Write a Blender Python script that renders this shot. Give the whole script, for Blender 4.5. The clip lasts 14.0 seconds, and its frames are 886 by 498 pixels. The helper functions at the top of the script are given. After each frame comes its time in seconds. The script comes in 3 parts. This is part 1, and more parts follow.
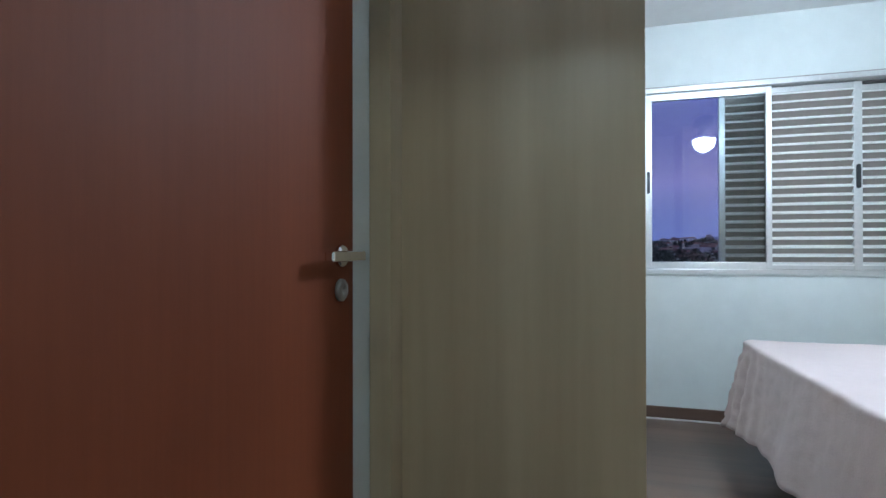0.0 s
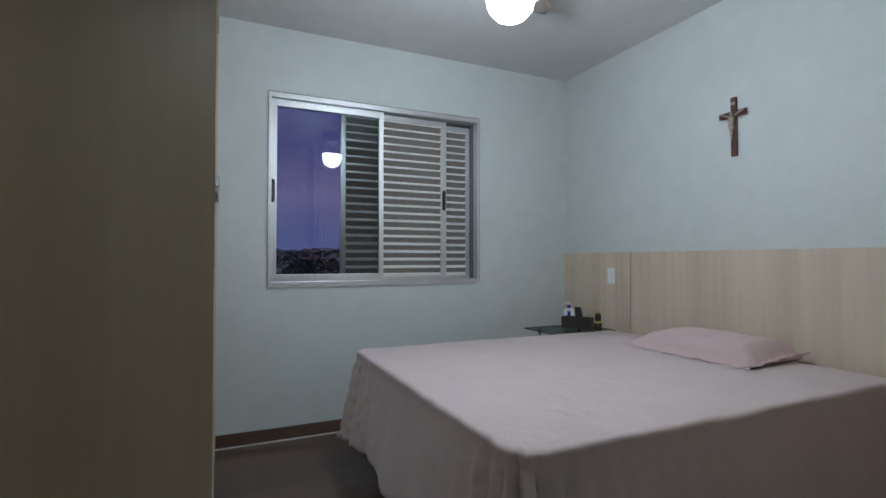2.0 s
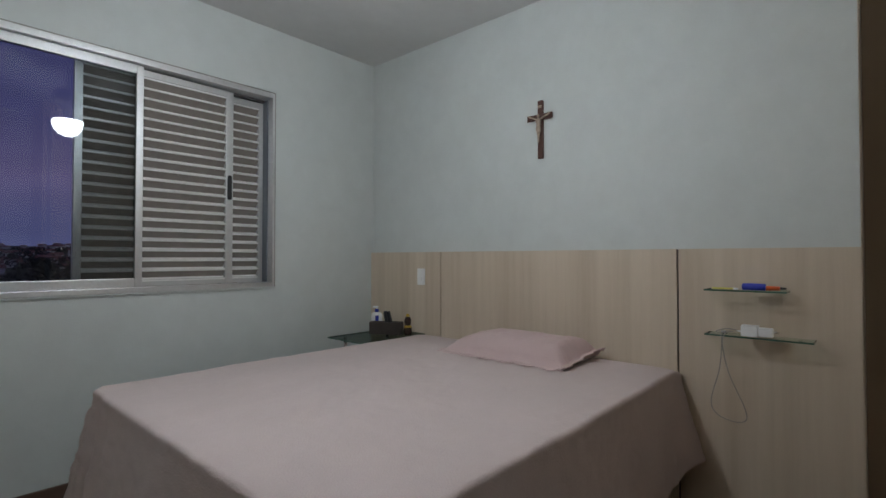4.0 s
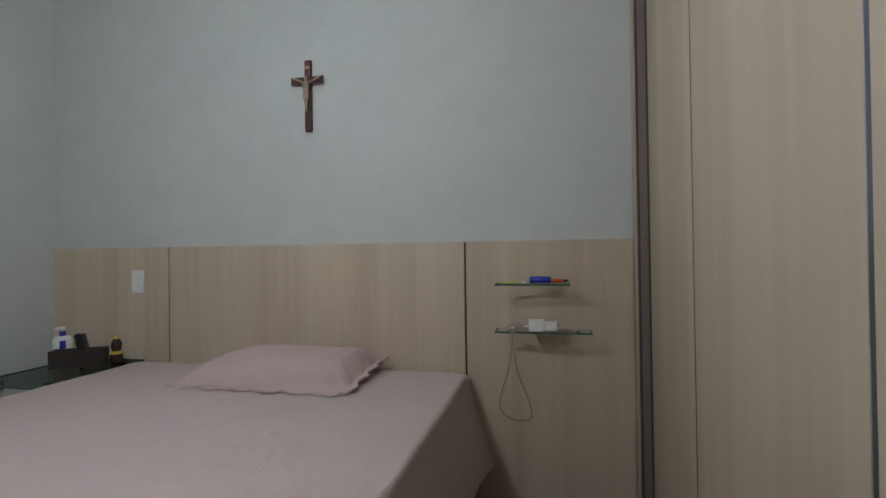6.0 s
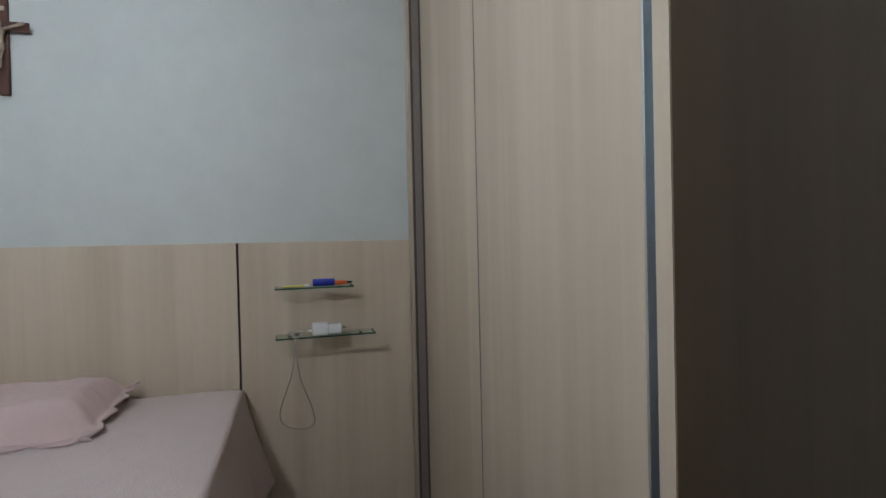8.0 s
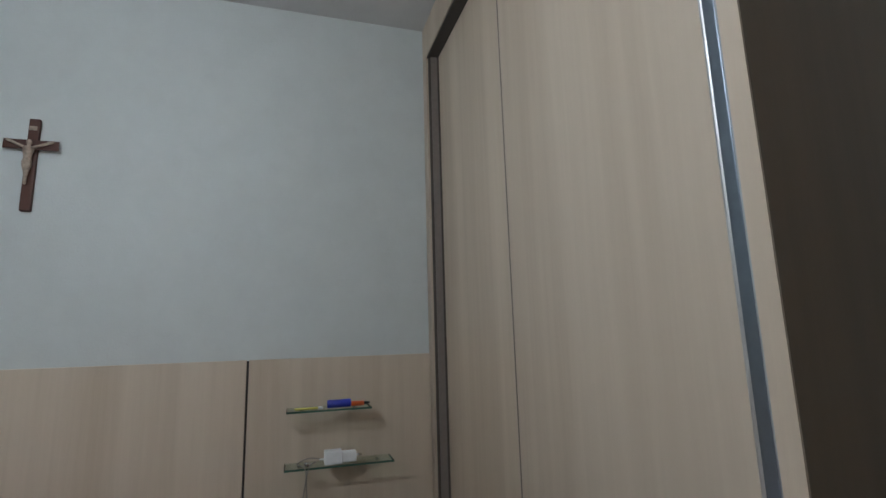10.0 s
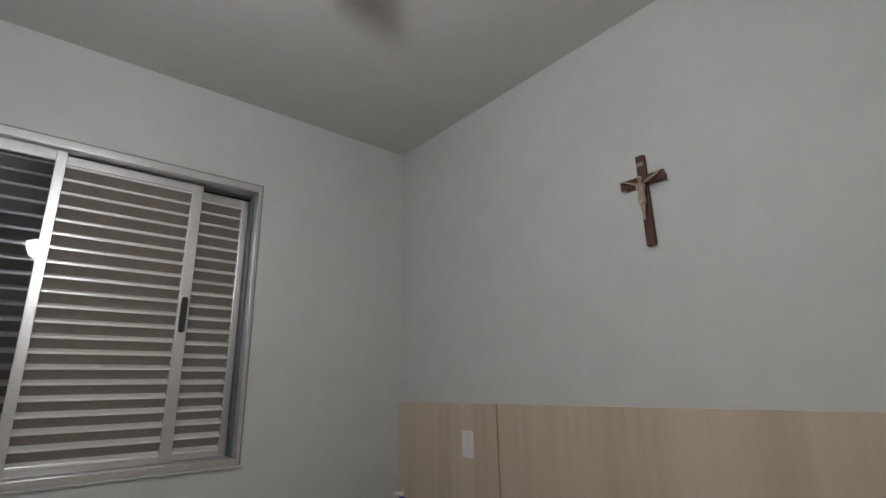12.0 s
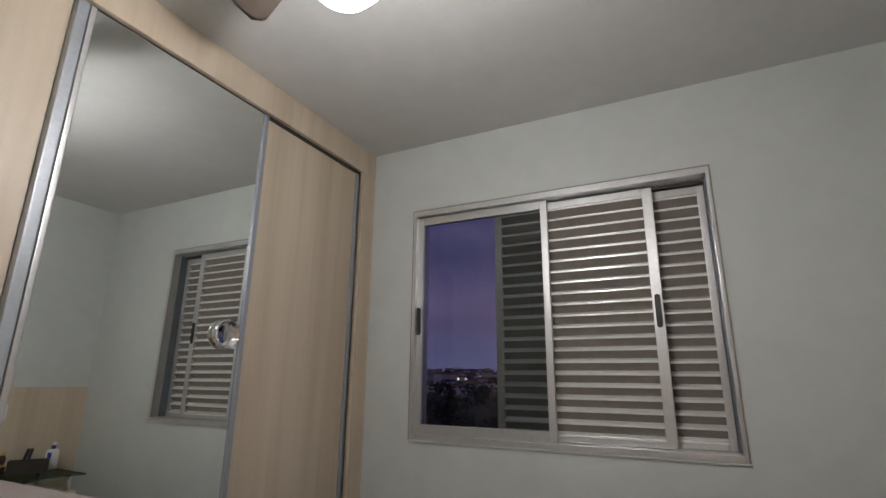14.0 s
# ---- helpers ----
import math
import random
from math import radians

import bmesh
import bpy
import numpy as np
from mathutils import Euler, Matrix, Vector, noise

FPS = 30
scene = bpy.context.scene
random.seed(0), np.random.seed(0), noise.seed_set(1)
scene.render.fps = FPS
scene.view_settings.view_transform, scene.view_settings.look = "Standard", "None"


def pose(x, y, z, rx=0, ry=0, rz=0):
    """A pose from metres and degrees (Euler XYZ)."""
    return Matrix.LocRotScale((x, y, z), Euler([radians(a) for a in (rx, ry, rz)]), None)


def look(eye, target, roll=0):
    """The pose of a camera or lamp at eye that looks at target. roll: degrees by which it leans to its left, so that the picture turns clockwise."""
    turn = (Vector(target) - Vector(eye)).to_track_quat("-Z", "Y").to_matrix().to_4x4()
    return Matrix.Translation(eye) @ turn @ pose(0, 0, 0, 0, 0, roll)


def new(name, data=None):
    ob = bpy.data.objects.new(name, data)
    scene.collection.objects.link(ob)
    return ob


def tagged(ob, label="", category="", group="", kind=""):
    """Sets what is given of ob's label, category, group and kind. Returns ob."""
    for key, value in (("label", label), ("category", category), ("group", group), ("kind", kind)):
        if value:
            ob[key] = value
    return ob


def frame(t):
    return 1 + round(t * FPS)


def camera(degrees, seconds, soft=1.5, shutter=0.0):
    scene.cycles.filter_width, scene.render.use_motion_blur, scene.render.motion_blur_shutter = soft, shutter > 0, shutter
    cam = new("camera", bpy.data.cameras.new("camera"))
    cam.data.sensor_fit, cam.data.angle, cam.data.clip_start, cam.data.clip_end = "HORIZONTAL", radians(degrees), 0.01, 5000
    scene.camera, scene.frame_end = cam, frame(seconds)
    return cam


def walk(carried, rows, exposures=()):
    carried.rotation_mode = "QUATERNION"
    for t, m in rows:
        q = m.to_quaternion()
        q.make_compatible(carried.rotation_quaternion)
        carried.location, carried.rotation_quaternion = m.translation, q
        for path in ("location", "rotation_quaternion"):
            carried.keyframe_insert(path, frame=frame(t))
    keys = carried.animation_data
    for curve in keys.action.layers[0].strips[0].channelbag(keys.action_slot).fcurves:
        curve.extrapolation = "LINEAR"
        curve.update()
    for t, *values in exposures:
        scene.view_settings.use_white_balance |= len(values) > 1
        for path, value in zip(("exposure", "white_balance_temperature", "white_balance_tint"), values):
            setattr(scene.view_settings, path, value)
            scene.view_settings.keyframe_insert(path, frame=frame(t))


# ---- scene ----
cam = camera(84.3, 14.0)
PATH = [
    (0, (-0.029, -0.007, 1.112), (-0.555, 1.923, 1.12), -0.1),
    (0.3, (0.004, 0.045, 1.126), (-0.3, 2.022, 1.134), 0.1),
    (0.5, (0.025, 0.074, 1.122), (-0.132, 2.067, 1.138), 0.1),
    (0.7, (0.048, 0.102, 1.125), (0.039, 2.101, 1.147), 0.1),
    (1, (0.071, 0.146, 1.119), (0.285, 2.134, 1.155), 0.0),
    (1.5, (0.101, 0.22, 1.121), (0.66, 2.14, 1.166), 0.0),
    (2, (0.125, 0.275, 1.128), (0.961, 2.092, 1.173), -0.0),
    (2.5, (0.147, 0.339, 1.127), (1.205, 2.035, 1.173), 0.0),
    (2.7, (0.153, 0.371, 1.144), (1.286, 2.018, 1.183), 0.1),
    (5, (0.506, 0.826, 1.139), (2.24, 1.821, 1.177), -0.6),
    (5.5, (0.609, 0.901, 1.148), (2.465, 1.645, 1.173), -0.7),
    (6, (0.654, 0.968, 1.136), (2.607, 1.4, 1.152), -0.8),
    (6.5, (0.679, 1.041, 1.124), (2.676, 1.135, 1.089), -1.0),
    (7, (0.678, 1.087, 1.165), (2.662, 0.872, 1.032), -0.8),
    (7.5, (0.680, 1.100, 1.155), (2.621, 0.637, 1.012), -0.7),
    (9.8, (0.754, 1.178, 1.247), (2.596, 0.462, 1.552), -1.4),
    (10, (0.782, 1.172, 1.255), (2.666, 0.596, 1.599), -1.6),
    (10.3, (0.832, 1.124, 1.305), (2.782, 0.864, 1.667), -1.6),
    (10.5, (0.844, 1.17, 1.303), (2.8, 1.075, 1.707), -1.9),
    (11, (0.917, 1.173, 1.292), (2.798, 1.657, 1.768), -1.9),
    (11.5, (1.033, 1.243, 1.273), (2.684, 2.247, 1.789), -1.7),
    (12, (1.155, 1.293, 1.261), (2.4, 2.763, 1.799), -1.1),
    (12.5, (1.342, 1.295, 1.239), (1.986, 3.108, 1.783), -0.2),
    (13, (1.466, 1.294, 1.23), (1.5, 3.22, 1.769), 0.4),
    (13.5, (1.613, 1.254, 1.263), (1.129, 3.123, 1.785), 0.4),
    (14, (1.755, 1.186, 1.258), (0.886, 2.911, 1.776), 0.6),
]

walk(cam, [(t, look(eye, target, roll)) for t, eye, target, roll in PATH],
     [(0.0, 1.18, 5150, 2), (0.7, 0.68, 5200, 2), (1.5, 0.22, 5400, 4), (2.7, -0.02, 5750, 6), (5.0, -0.31, 6150, 8), (6.5, -0.24, 6000, 8), (7.5, 0.0, 5850, 7), (10.0, -0.32, 5850, 7),
      (11.0, -0.42, 6050, 10), (12.0, -0.40, 6550, 12), (12.5, -0.30, 6750, 12), (14.0, -0.24, 6800, 13)])

# ---- world and lights ----
world = bpy.data.worlds.new("dusk_sky")
scene.world = world
world.use_nodes = True
wn, wl = world.node_tree.nodes, world.node_tree.links
bg = wn["Background"]
tc = wn.new("ShaderNodeTexCoord")
sep = wn.new("ShaderNodeSeparateXYZ")
ramp = wn.new("ShaderNodeValToRGB")
wl.new(tc.outputs["Generated"], sep.inputs[0])
wl.new(sep.outputs["Z"], ramp.inputs[0])
els = ramp.color_ramp.elements
els[0].position, els[0].color = 0.0, (0.175, 0.18, 0.385, 1)
els[1].position, els[1].color = 0.55, (0.086, 0.086, 0.222, 1)
e = els.new(0.06); e.color = (0.17, 0.168, 0.362, 1)
e = els.new(0.13); e.color = (0.205, 0.165, 0.335, 1)
e = els.new(0.24); e.color = (0.120, 0.114, 0.28, 1)
cl = wn.new("ShaderNodeTexNoise")
mp = wn.new("ShaderNodeMapping")
mp.inputs["Scale"].default_value = (1.5, 1.5, 9)
wl.new(tc.outputs["Generated"], mp.inputs[0])
wl.new(mp.outputs[0], cl.inputs["Vector"])
cl.inputs["Scale"].default_value, cl.inputs["Detail"].default_value = 1.6, 5
mx = wn.new("ShaderNodeMix"); mx.data_type = "RGBA"; mx.blend_type = "MULTIPLY"
mx.inputs["Factor"].default_value = 0.7
cr = wn.new("ShaderNodeValToRGB")
cr.color_ramp.elements[0].position, cr.color_ramp.elements[0].color = 0.35, (0.62, 0.62, 0.72, 1)
cr.color_ramp.elements[1].position, cr.color_ramp.elements[1].color = 0.65, (1.15, 1.1, 1.1, 1)
wl.new(cl.outputs["Fac"], cr.inputs[0])
wl.new(ramp.outputs[0], mx.inputs["A"]); wl.new(cr.outputs[0], mx.inputs["B"])
wl.new(mx.outputs["Result"], bg.inputs["Color"])
bg.inputs["Strength"].default_value = 1.06

BULB_GLOW = 530.0
BOWL_GLOW = 90.0
HALL_GLOW = 25.0

# ---- materials ----
def mat(name):
    m = bpy.data.materials.new(name)
    m.use_nodes = True
    return m, m.node_tree.nodes, m.node_tree.links, m.node_tree.nodes["Principled BSDF"]


def coords(n, l, scale=(1, 1, 1), rot=(0, 0, 0), source="Object"):
    t = n.new("ShaderNodeTexCoord")
    p = n.new("ShaderNodeMapping")
    p.inputs["Scale"].default_value = scale
    p.inputs["Rotation"].default_value = rot
    l.new(t.outputs[source], p.inputs[0])
    return p.outputs[0]


def tex_noise(n, l, vec, scale, detail=4, rough=0.55):
    t = n.new("ShaderNodeTexNoise")
    t.inputs["Scale"].default_value, t.inputs["Detail"].default_value, t.inputs["Roughness"].default_value = scale, detail, rough
    l.new(vec, t.inputs["Vector"])
    return t.outputs["Fac"]


def two_tone(n, l, fac, a, b, lo=0.3, hi=0.7):
    r = n.new("ShaderNodeValToRGB")
    r.color_ramp.elements[0].position, r.color_ramp.elements[0].color = lo, (*a, 1)
    r.color_ramp.elements[1].position, r.color_ramp.elements[1].color = hi, (*b, 1)
    l.new(fac, r.inputs[0])
    return r.outputs[0]


def blend(n, l, a, b, fac=0.5, kind="MIX"):
    m = n.new("ShaderNodeMix")
    m.data_type, m.blend_type = "RGBA", kind
    if isinstance(fac, float):
        m.inputs["Factor"].default_value = fac
    else:
        l.new(fac, m.inputs["Factor"])
    l.new(a, m.inputs["A"]); l.new(b, m.inputs["B"])
    return m.outputs["Result"]


def relief(n, l, b, height, strength=0.1, dist=0.01):
    k = n.new("ShaderNodeBump")
    k.inputs["Strength"].default_value, k.inputs["Distance"].default_value = strength, dist
    l.new(height, k.inputs["Height"])
    l.new(k.outputs[0], b.inputs["Normal"])


def plain(name, color, rough=0.5, metal=0.0, var=0.06, scale=30.0, bump=0.05):
    """Paint, plastic or metal with slight mottling."""
    m, n, l, b = mat(name)
    v = coords(n, l)
    f = tex_noise(n, l, v, scale)
    l.new(two_tone(n, l, f, [c * (1 - var) for c in color], [min(1, c * (1 + var)) for c in color]), b.inputs["Base Color"])
    b.inputs["Roughness"].default_value, b.inputs["Metallic"].default_value = rough, metal
    if bump:
        relief(n, l, b, f, bump, 0.002)
    return m


def wall_paint(name, color):
    m, n, l, b = mat(name)
    v = coords(n, l)
    big, fine = tex_noise(n, l, v, 1.7, 3), tex_noise(n, l, v, 140, 3)
    blot = tex_noise(n, l, v, 7.5, 5, 0.65)
    c = two_tone(n, l, big, [k * 0.945 for k in color], color)
    c = blend(n, l, c, two_tone(n, l, blot, [k * 0.90 for k in color], [k * 1.05 for k in color], 0.32, 0.68), 0.4)
    l.new(c, b.inputs["Base Color"])
    b.inputs["Roughness"].default_value = 0.62
    h = n.new("ShaderNodeMath"); h.operation = "MULTIPLY_ADD"
    l.new(tex_noise(n, l, v, 9, 4), h.inputs[0]); h.inputs[1].default_value = 1.5
    l.new(fine, h.inputs[2])
    relief(n, l, b, h.outputs[0], 0.26, 0.003)
    return m


def laminate(name, light, dark, rough=0.38, grain=(26, 26, 0.9), band=(4.5, 4.5, 0.25), piece=0.08):
    """Wood-print board: fine grain along z with broad soft bands."""
    m, n, l, b = mat(name)
    oi = n.new("ShaderNodeObjectInfo")
    t = n.new("ShaderNodeTexCoord")
    add = n.new("ShaderNodeVectorMath"); add.operation = "ADD"
    mul = n.new("ShaderNodeMath"); mul.operation = "MULTIPLY"; mul.inputs[1].default_value = 37.0
    l.new(oi.outputs["Random"], mul.inputs[0])
    l.new(t.outputs["Object"], add.inputs[0]); l.new(mul.outputs[0], add.inputs[1])

    def at(scale):
        p = n.new("ShaderNodeMapping"); p.inputs["Scale"].default_value = scale
        l.new(add.outputs[0], p.inputs[0])
        return p.outputs[0]

    bands = tex_noise(n, l, at(band), 1.6, 2)
    fine = tex_noise(n, l, at(grain), 3.0, 6, 0.65)
    c1 = two_tone(n, l, bands, [0.1 * p + 0.9 * q for p, q in zip(light, dark)], light, 0.39, 0.61)
    c2 = two_tone(n, l, fine, dark, light, 0.34, 0.6)
    c = blend(n, l, c1, c2, 0.27)
    hs = n.new("ShaderNodeHueSaturation")
    v = n.new("ShaderNodeMapRange"); v.inputs["To Min"].default_value, v.inputs["To Max"].default_value = 1 - piece, 1 + piece
    l.new(oi.outputs["Random"], v.inputs["Value"]); l.new(v.outputs[0], hs.inputs["Value"])
    l.new(c, hs.inputs["Color"])
    l.new(hs.outputs[0], b.inputs["Base Color"])
    b.inputs["Roughness"].default_value = rough
    relief(n, l, b, fine, 0.08, 0.001)
    return m


def cloth(name, color, var=0.08):
    m, n, l, b = mat(name)
    v = coords(n, l)
    q = n.new("ShaderNodeTexVoronoi"); q.inputs["Scale"].default_value = 190
    l.new(v, q.inputs["Vector"])
    soft = tex_noise(n, l, v, 5, 4)
    fine = tex_noise(n, l, v, 320, 3)
    c = blend(n, l, two_tone(n, l, soft, [k * (1 - var) for k in color], color), two_tone(n, l, fine, [k * 0.86 for k in color], [min(1, k * 1.06) for k in color]), 0.4)
    l.new(c, b.inputs["Base Color"])
    b.inputs["Roughness"].default_value = 0.9
    b.inputs["Sheen Weight"].default_value = 0.08
    h = n.new("ShaderNodeMath"); h.operation = "MULTIPLY_ADD"; h.inputs[1].default_value = 0.5
    l.new(fine, h.inputs[0]); l.new(q.outputs["Distance"], h.inputs[2])
    w = n.new("ShaderNodeMath"); w.operation = "MULTIPLY_ADD"; w.inputs[1].default_value = 4.5
    l.new(tex_noise(n, l, v, 16, 5, 0.6), w.inputs[0]); l.new(h.outputs[0], w.inputs[2])
    h = w
    relief(n, l, b, h.outputs[0], 0.17, 0.007)
    return m


def sheet_glass(name, tint, shine=0.045):
    """Thin flat glass: tinted see-through with a little gloss, so that light passes on to what lies below."""
    m, n, l, b = mat(name)
    clear, gloss, mix = n.new("ShaderNodeBsdfTransparent"), n.new("ShaderNodeBsdfGlossy"), n.new("ShaderNodeMixShader")
    clear.inputs["Color"].default_value = (*tint, 1)
    gloss.inputs["Roughness"].default_value = 0.02
    mix.inputs[0].default_value = shine
    l.new(clear.outputs[0], mix.inputs[1]); l.new(gloss.outputs[0], mix.inputs[2])
    l.new(mix.outputs[0], n["Material Output"].inputs["Surface"])
    return m


def glow(name, color, strength):
    m, n, l, b = mat(name)
    b.inputs["Base Color"].default_value = (*color, 1)
    b.inputs["Emission Color"].default_value = (*color, 1)
    b.inputs["Emission Strength"].default_value = strength
    return m


WALL = wall_paint("wall_paint", (0.575, 0.602, 0.588))
CEIL = wall_paint("ceiling_paint", (0.60, 0.595, 0.585))
OAK = laminate("pale_oak_laminate", (0.597, 0.503, 0.395), (0.458, 0.370, 0.275), grain=(11, 11, 0.5), band=(3.7, 3.7, 0.12))
# Darker copy of the oak print: shade of the entrance side coloured in.
OAK_SHADED = laminate("brown_oak_shaded", (0.45, 0.352, 0.232), (0.36, 0.274, 0.174), rough=0.27, grain=(11, 11, 0.5), band=(3.7, 3.7, 0.12))
# Darker again: the unlit end panel's deep shade is in this colour.
OAK_DEEP_SHADE = laminate("brown_laminate_deep_shade", (0.225, 0.156, 0.094), (0.168, 0.117, 0.068), rough=0.4, grain=(11, 11, 0.5), band=(3.7, 3.7, 0.12))
DOORWOOD = laminate("mahogany_veneer", (0.150, 0.039, 0.015), (0.112, 0.028, 0.0105), rough=0.55, band=(2.0, 2.0, 0.3))
DOORWOOD.node_tree.nodes["Principled BSDF"].inputs["Specular IOR Level"].default_value = 0.15
OAK_SHADED.node_tree.nodes["Principled BSDF"].inputs["Coat Weight"].default_value = 0.6
OAK_SHADED.node_tree.nodes["Principled BSDF"].inputs["Coat Roughness"].default_value = 0.3
SKIRT = laminate("brown_skirting", (0.135, 0.085, 0.062), (0.085, 0.052, 0.038), grain=(1, 26, 26), band=(0.3, 4, 4))
PLANK = laminate("dark_floor_laminate", (0.122, 0.080, 0.058), (0.077, 0.050, 0.036), rough=0.34, grain=(0.8, 22, 22), band=(0.3, 6, 6), piece=0.16)
ALU = plain("satin_aluminium", (0.62, 0.62, 0.62), 0.38, 0.85, 0.05, 60)
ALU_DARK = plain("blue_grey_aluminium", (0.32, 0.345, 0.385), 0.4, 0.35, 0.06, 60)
SILVER_BLUE = plain("bluish_dark_metal", (0.20, 0.235, 0.28), 0.34, 0.85, 0.05, 60)
JAMB = plain("dark_blue_grey_channel", (0.13, 0.145, 0.17), 0.5, 0.2, 0.06, 60)
ALU_MID = plain("mid_grey_aluminium", (0.43, 0.455, 0.49), 0.38, 0.6, 0.05, 60)
TRACK = plain("black_track", (0.05, 0.042, 0.038), 0.5)
# Same aluminium twice: shade coloured into the blades, lamp light into the lips.
SLAT_SHADED = plain("aluminium_slat_shaded", (0.225, 0.198, 0.176), 0.5, 0.1, 0.07, 25)
LIP_LIT = plain("aluminium_lip_lit", (0.86, 0.855, 0.84), 0.3, 0.3, 0.05, 40)
TAUPE = plain("taupe_profile", (0.225, 0.192, 0.172), 0.45, 0.1, 0.06, 60)
DARKSTRIP = plain("dark_brown_strip", (0.085, 0.068, 0.056), 0.5, 0, 0.08, 60)
MOTOR = plain("grey_metal_motor", (0.13, 0.12, 0.115), 0.45, 0.3)
BLACK = plain("black_plastic", (0.012, 0.012, 0.014), 0.4)
WHITE = plain("white_plastic", (0.8, 0.8, 0.8), 0.35, 0, 0.03)
CHROME = plain("polished_chrome", (0.8, 0.8, 0.82), 0.08, 1.0, 0.03, 20, 0)
SPREAD = cloth("dusty_pink_quilt", (0.552, 0.456, 0.437))
SHAM = cloth("pink_pillow_sham", (0.57, 0.43, 0.415))
DARKBASE = cloth("black_bed_base_fabric", (0.02, 0.019, 0.02))
PANE = sheet_glass("tinted_window_glass", (0.685, 0.705, 0.715), 0.042)
SHELF_GLASS = sheet_glass("green_tinted_glass", (0.92, 0.96, 0.94))
SMOKED = sheet_glass("dark_green_tinted_glass", (0.56, 0.62, 0.585), 0.06)
EDGE = plain("green_glass_edge", (0.06, 0.12, 0.09), 0.15)
CROSSWOOD = laminate("dark_cross_wood", (0.095, 0.032, 0.018), (0.055, 0.018, 0.011), rough=0.6)
IVORY = plain("ivory_resin", (0.36, 0.28, 0.215), 0.6, 0, 0.35, 70)
FANWOOD = laminate("dark_fan_blade", (0.14, 0.112, 0.092), (0.10, 0.079, 0.064), grain=(20, 1, 20))
BLUE = plain("blue_plastic", (0.02, 0.035, 0.35), 0.4)
ORANGE = plain("orange_plastic", (0.75, 0.13, 0.03), 0.4)
YELLOW = plain("yellow_plastic", (0.68, 0.62, 0.12), 0.4)
CABLE = plain("grey_cable", (0.33, 0.30, 0.27), 0.5)
BROWNBOX = plain("dark_brown_leatherette", (0.035, 0.026, 0.022), 0.5, 0, 0.15)
AMBER = plain("amber_brown_glass", (0.045, 0.026, 0.02), 0.25, 0, 0.6, 60)
STRIP = plain("shiny_floor_strip", (0.78, 0.77, 0.75), 0.35, 0.6)
GREYMETAL = plain("dull_grey_metal", (0.30, 0.29, 0.27), 0.45, 0.6)
GOLD = plain("gold_yellow_cap", (0.55, 0.36, 0.04), 0.4)
BULB = glow("lit_bulb", (0.96, 0.985, 1.0), BULB_GLOW)
LAMP, nn, ll, bb = mat("lit_lamp_glass")
em, tr, mixs = nn.new("ShaderNodeEmission"), nn.new("ShaderNodeBsdfTransparent"), nn.new("ShaderNodeMixShader")
em.inputs["Color"].default_value, em.inputs["Strength"].default_value = (0.96, 0.985, 1.0, 1), BOWL_GLOW
mixs.inputs[0].default_value = 0.7
ll.new(em.outputs[0], mixs.inputs[1]); ll.new(tr.outputs[0], mixs.inputs[2])
ll.new(mixs.outputs[0], nn["Material Output"].inputs["Surface"])
HALL_LAMP = glow("lit_hall_lamp", (0.98, 1.0, 0.86), HALL_GLOW)
mm, nn, ll, bb = mat("silver_mirror")
MIRROR = mm
bb.inputs["Base Color"].default_value = (0.84, 0.87, 0.86, 1)
bb.inputs["Metallic"].default_value, bb.inputs["Roughness"].default_value = 1.0, 0.0
TREE = plain("dark_tree_foliage", (0.012, 0.016, 0.010), 0.9, 0, 0.5, 0.3)
EARTH = plain("dark_hillside", (0.015, 0.017, 0.014), 0.95, 0, 0.5, 0.02)
ROOFS = plain("clay_roof", (0.27, 0.12, 0.10), 0.8, 0, 0.5, 0.04)
HOUSE = plain("pale_house_render", (0.66, 0.60, 0.62), 0.8, 0, 0.45, 0.03)
LIT = glow("far_lit_window", (1.0, 0.88, 0.70), 4.5)


# ---- mesh helpers ----
def box(bm, x0, y0, z0, x1, y1, z1, bevel=0.0):
    vs = [bm.verts.new((x, y, z)) for x in (x0, x1) for y in (y0, y1) for z in (z0, z1)]
    fs = [bm.faces.new([vs[i] for i in q]) for q in ((0, 1, 3, 2), (4, 6, 7, 5), (0, 4, 5, 1), (2, 3, 7, 6), (0, 2, 6, 4), (1, 5, 7, 3))]
    if bevel:
        es = {e for f in fs for e in f.edges}
        bmesh.ops.bevel(bm, geom=list(es), offset=bevel, segments=2, affect="EDGES", profile=0.6)
    return bm


def boxes(*dims, bevel=0.0):
    bm = bmesh.new()
    for d in dims:
        box(bm, *d, bevel=bevel)
    return bm


def turned(profile, segs=32, at=(0, 0, 0), axis="z"):
    """A lathe: (radius, height) points turned round an axis."""
    bm = bmesh.new()
    rings = []
    for r, h in profile:
        ring = []
        for i in range(segs):
            a = 2 * math.pi * i / segs
            c, s = r * math.cos(a), r * math.sin(a)
            p = {"z": (c, s, h), "x": (h, c, s), "y": (c, h, s)}[axis]
            ring.append(bm.verts.new([p[k] + at[k] for k in range(3)]))
        rings.append(ring)
    for a, b in zip(rings, rings[1:]):
        for i in range(segs):
            bm.faces.new((a[i], a[(i + 1) % segs], b[(i + 1) % segs], b[i]))
    bm.faces.new(rings[0]); bm.faces.new(rings[-1])
    bmesh.ops.recalc_face_normals(bm, faces=bm.faces)
    for f in bm.faces:
        f.smooth = len(f.verts) == 4
    return bm


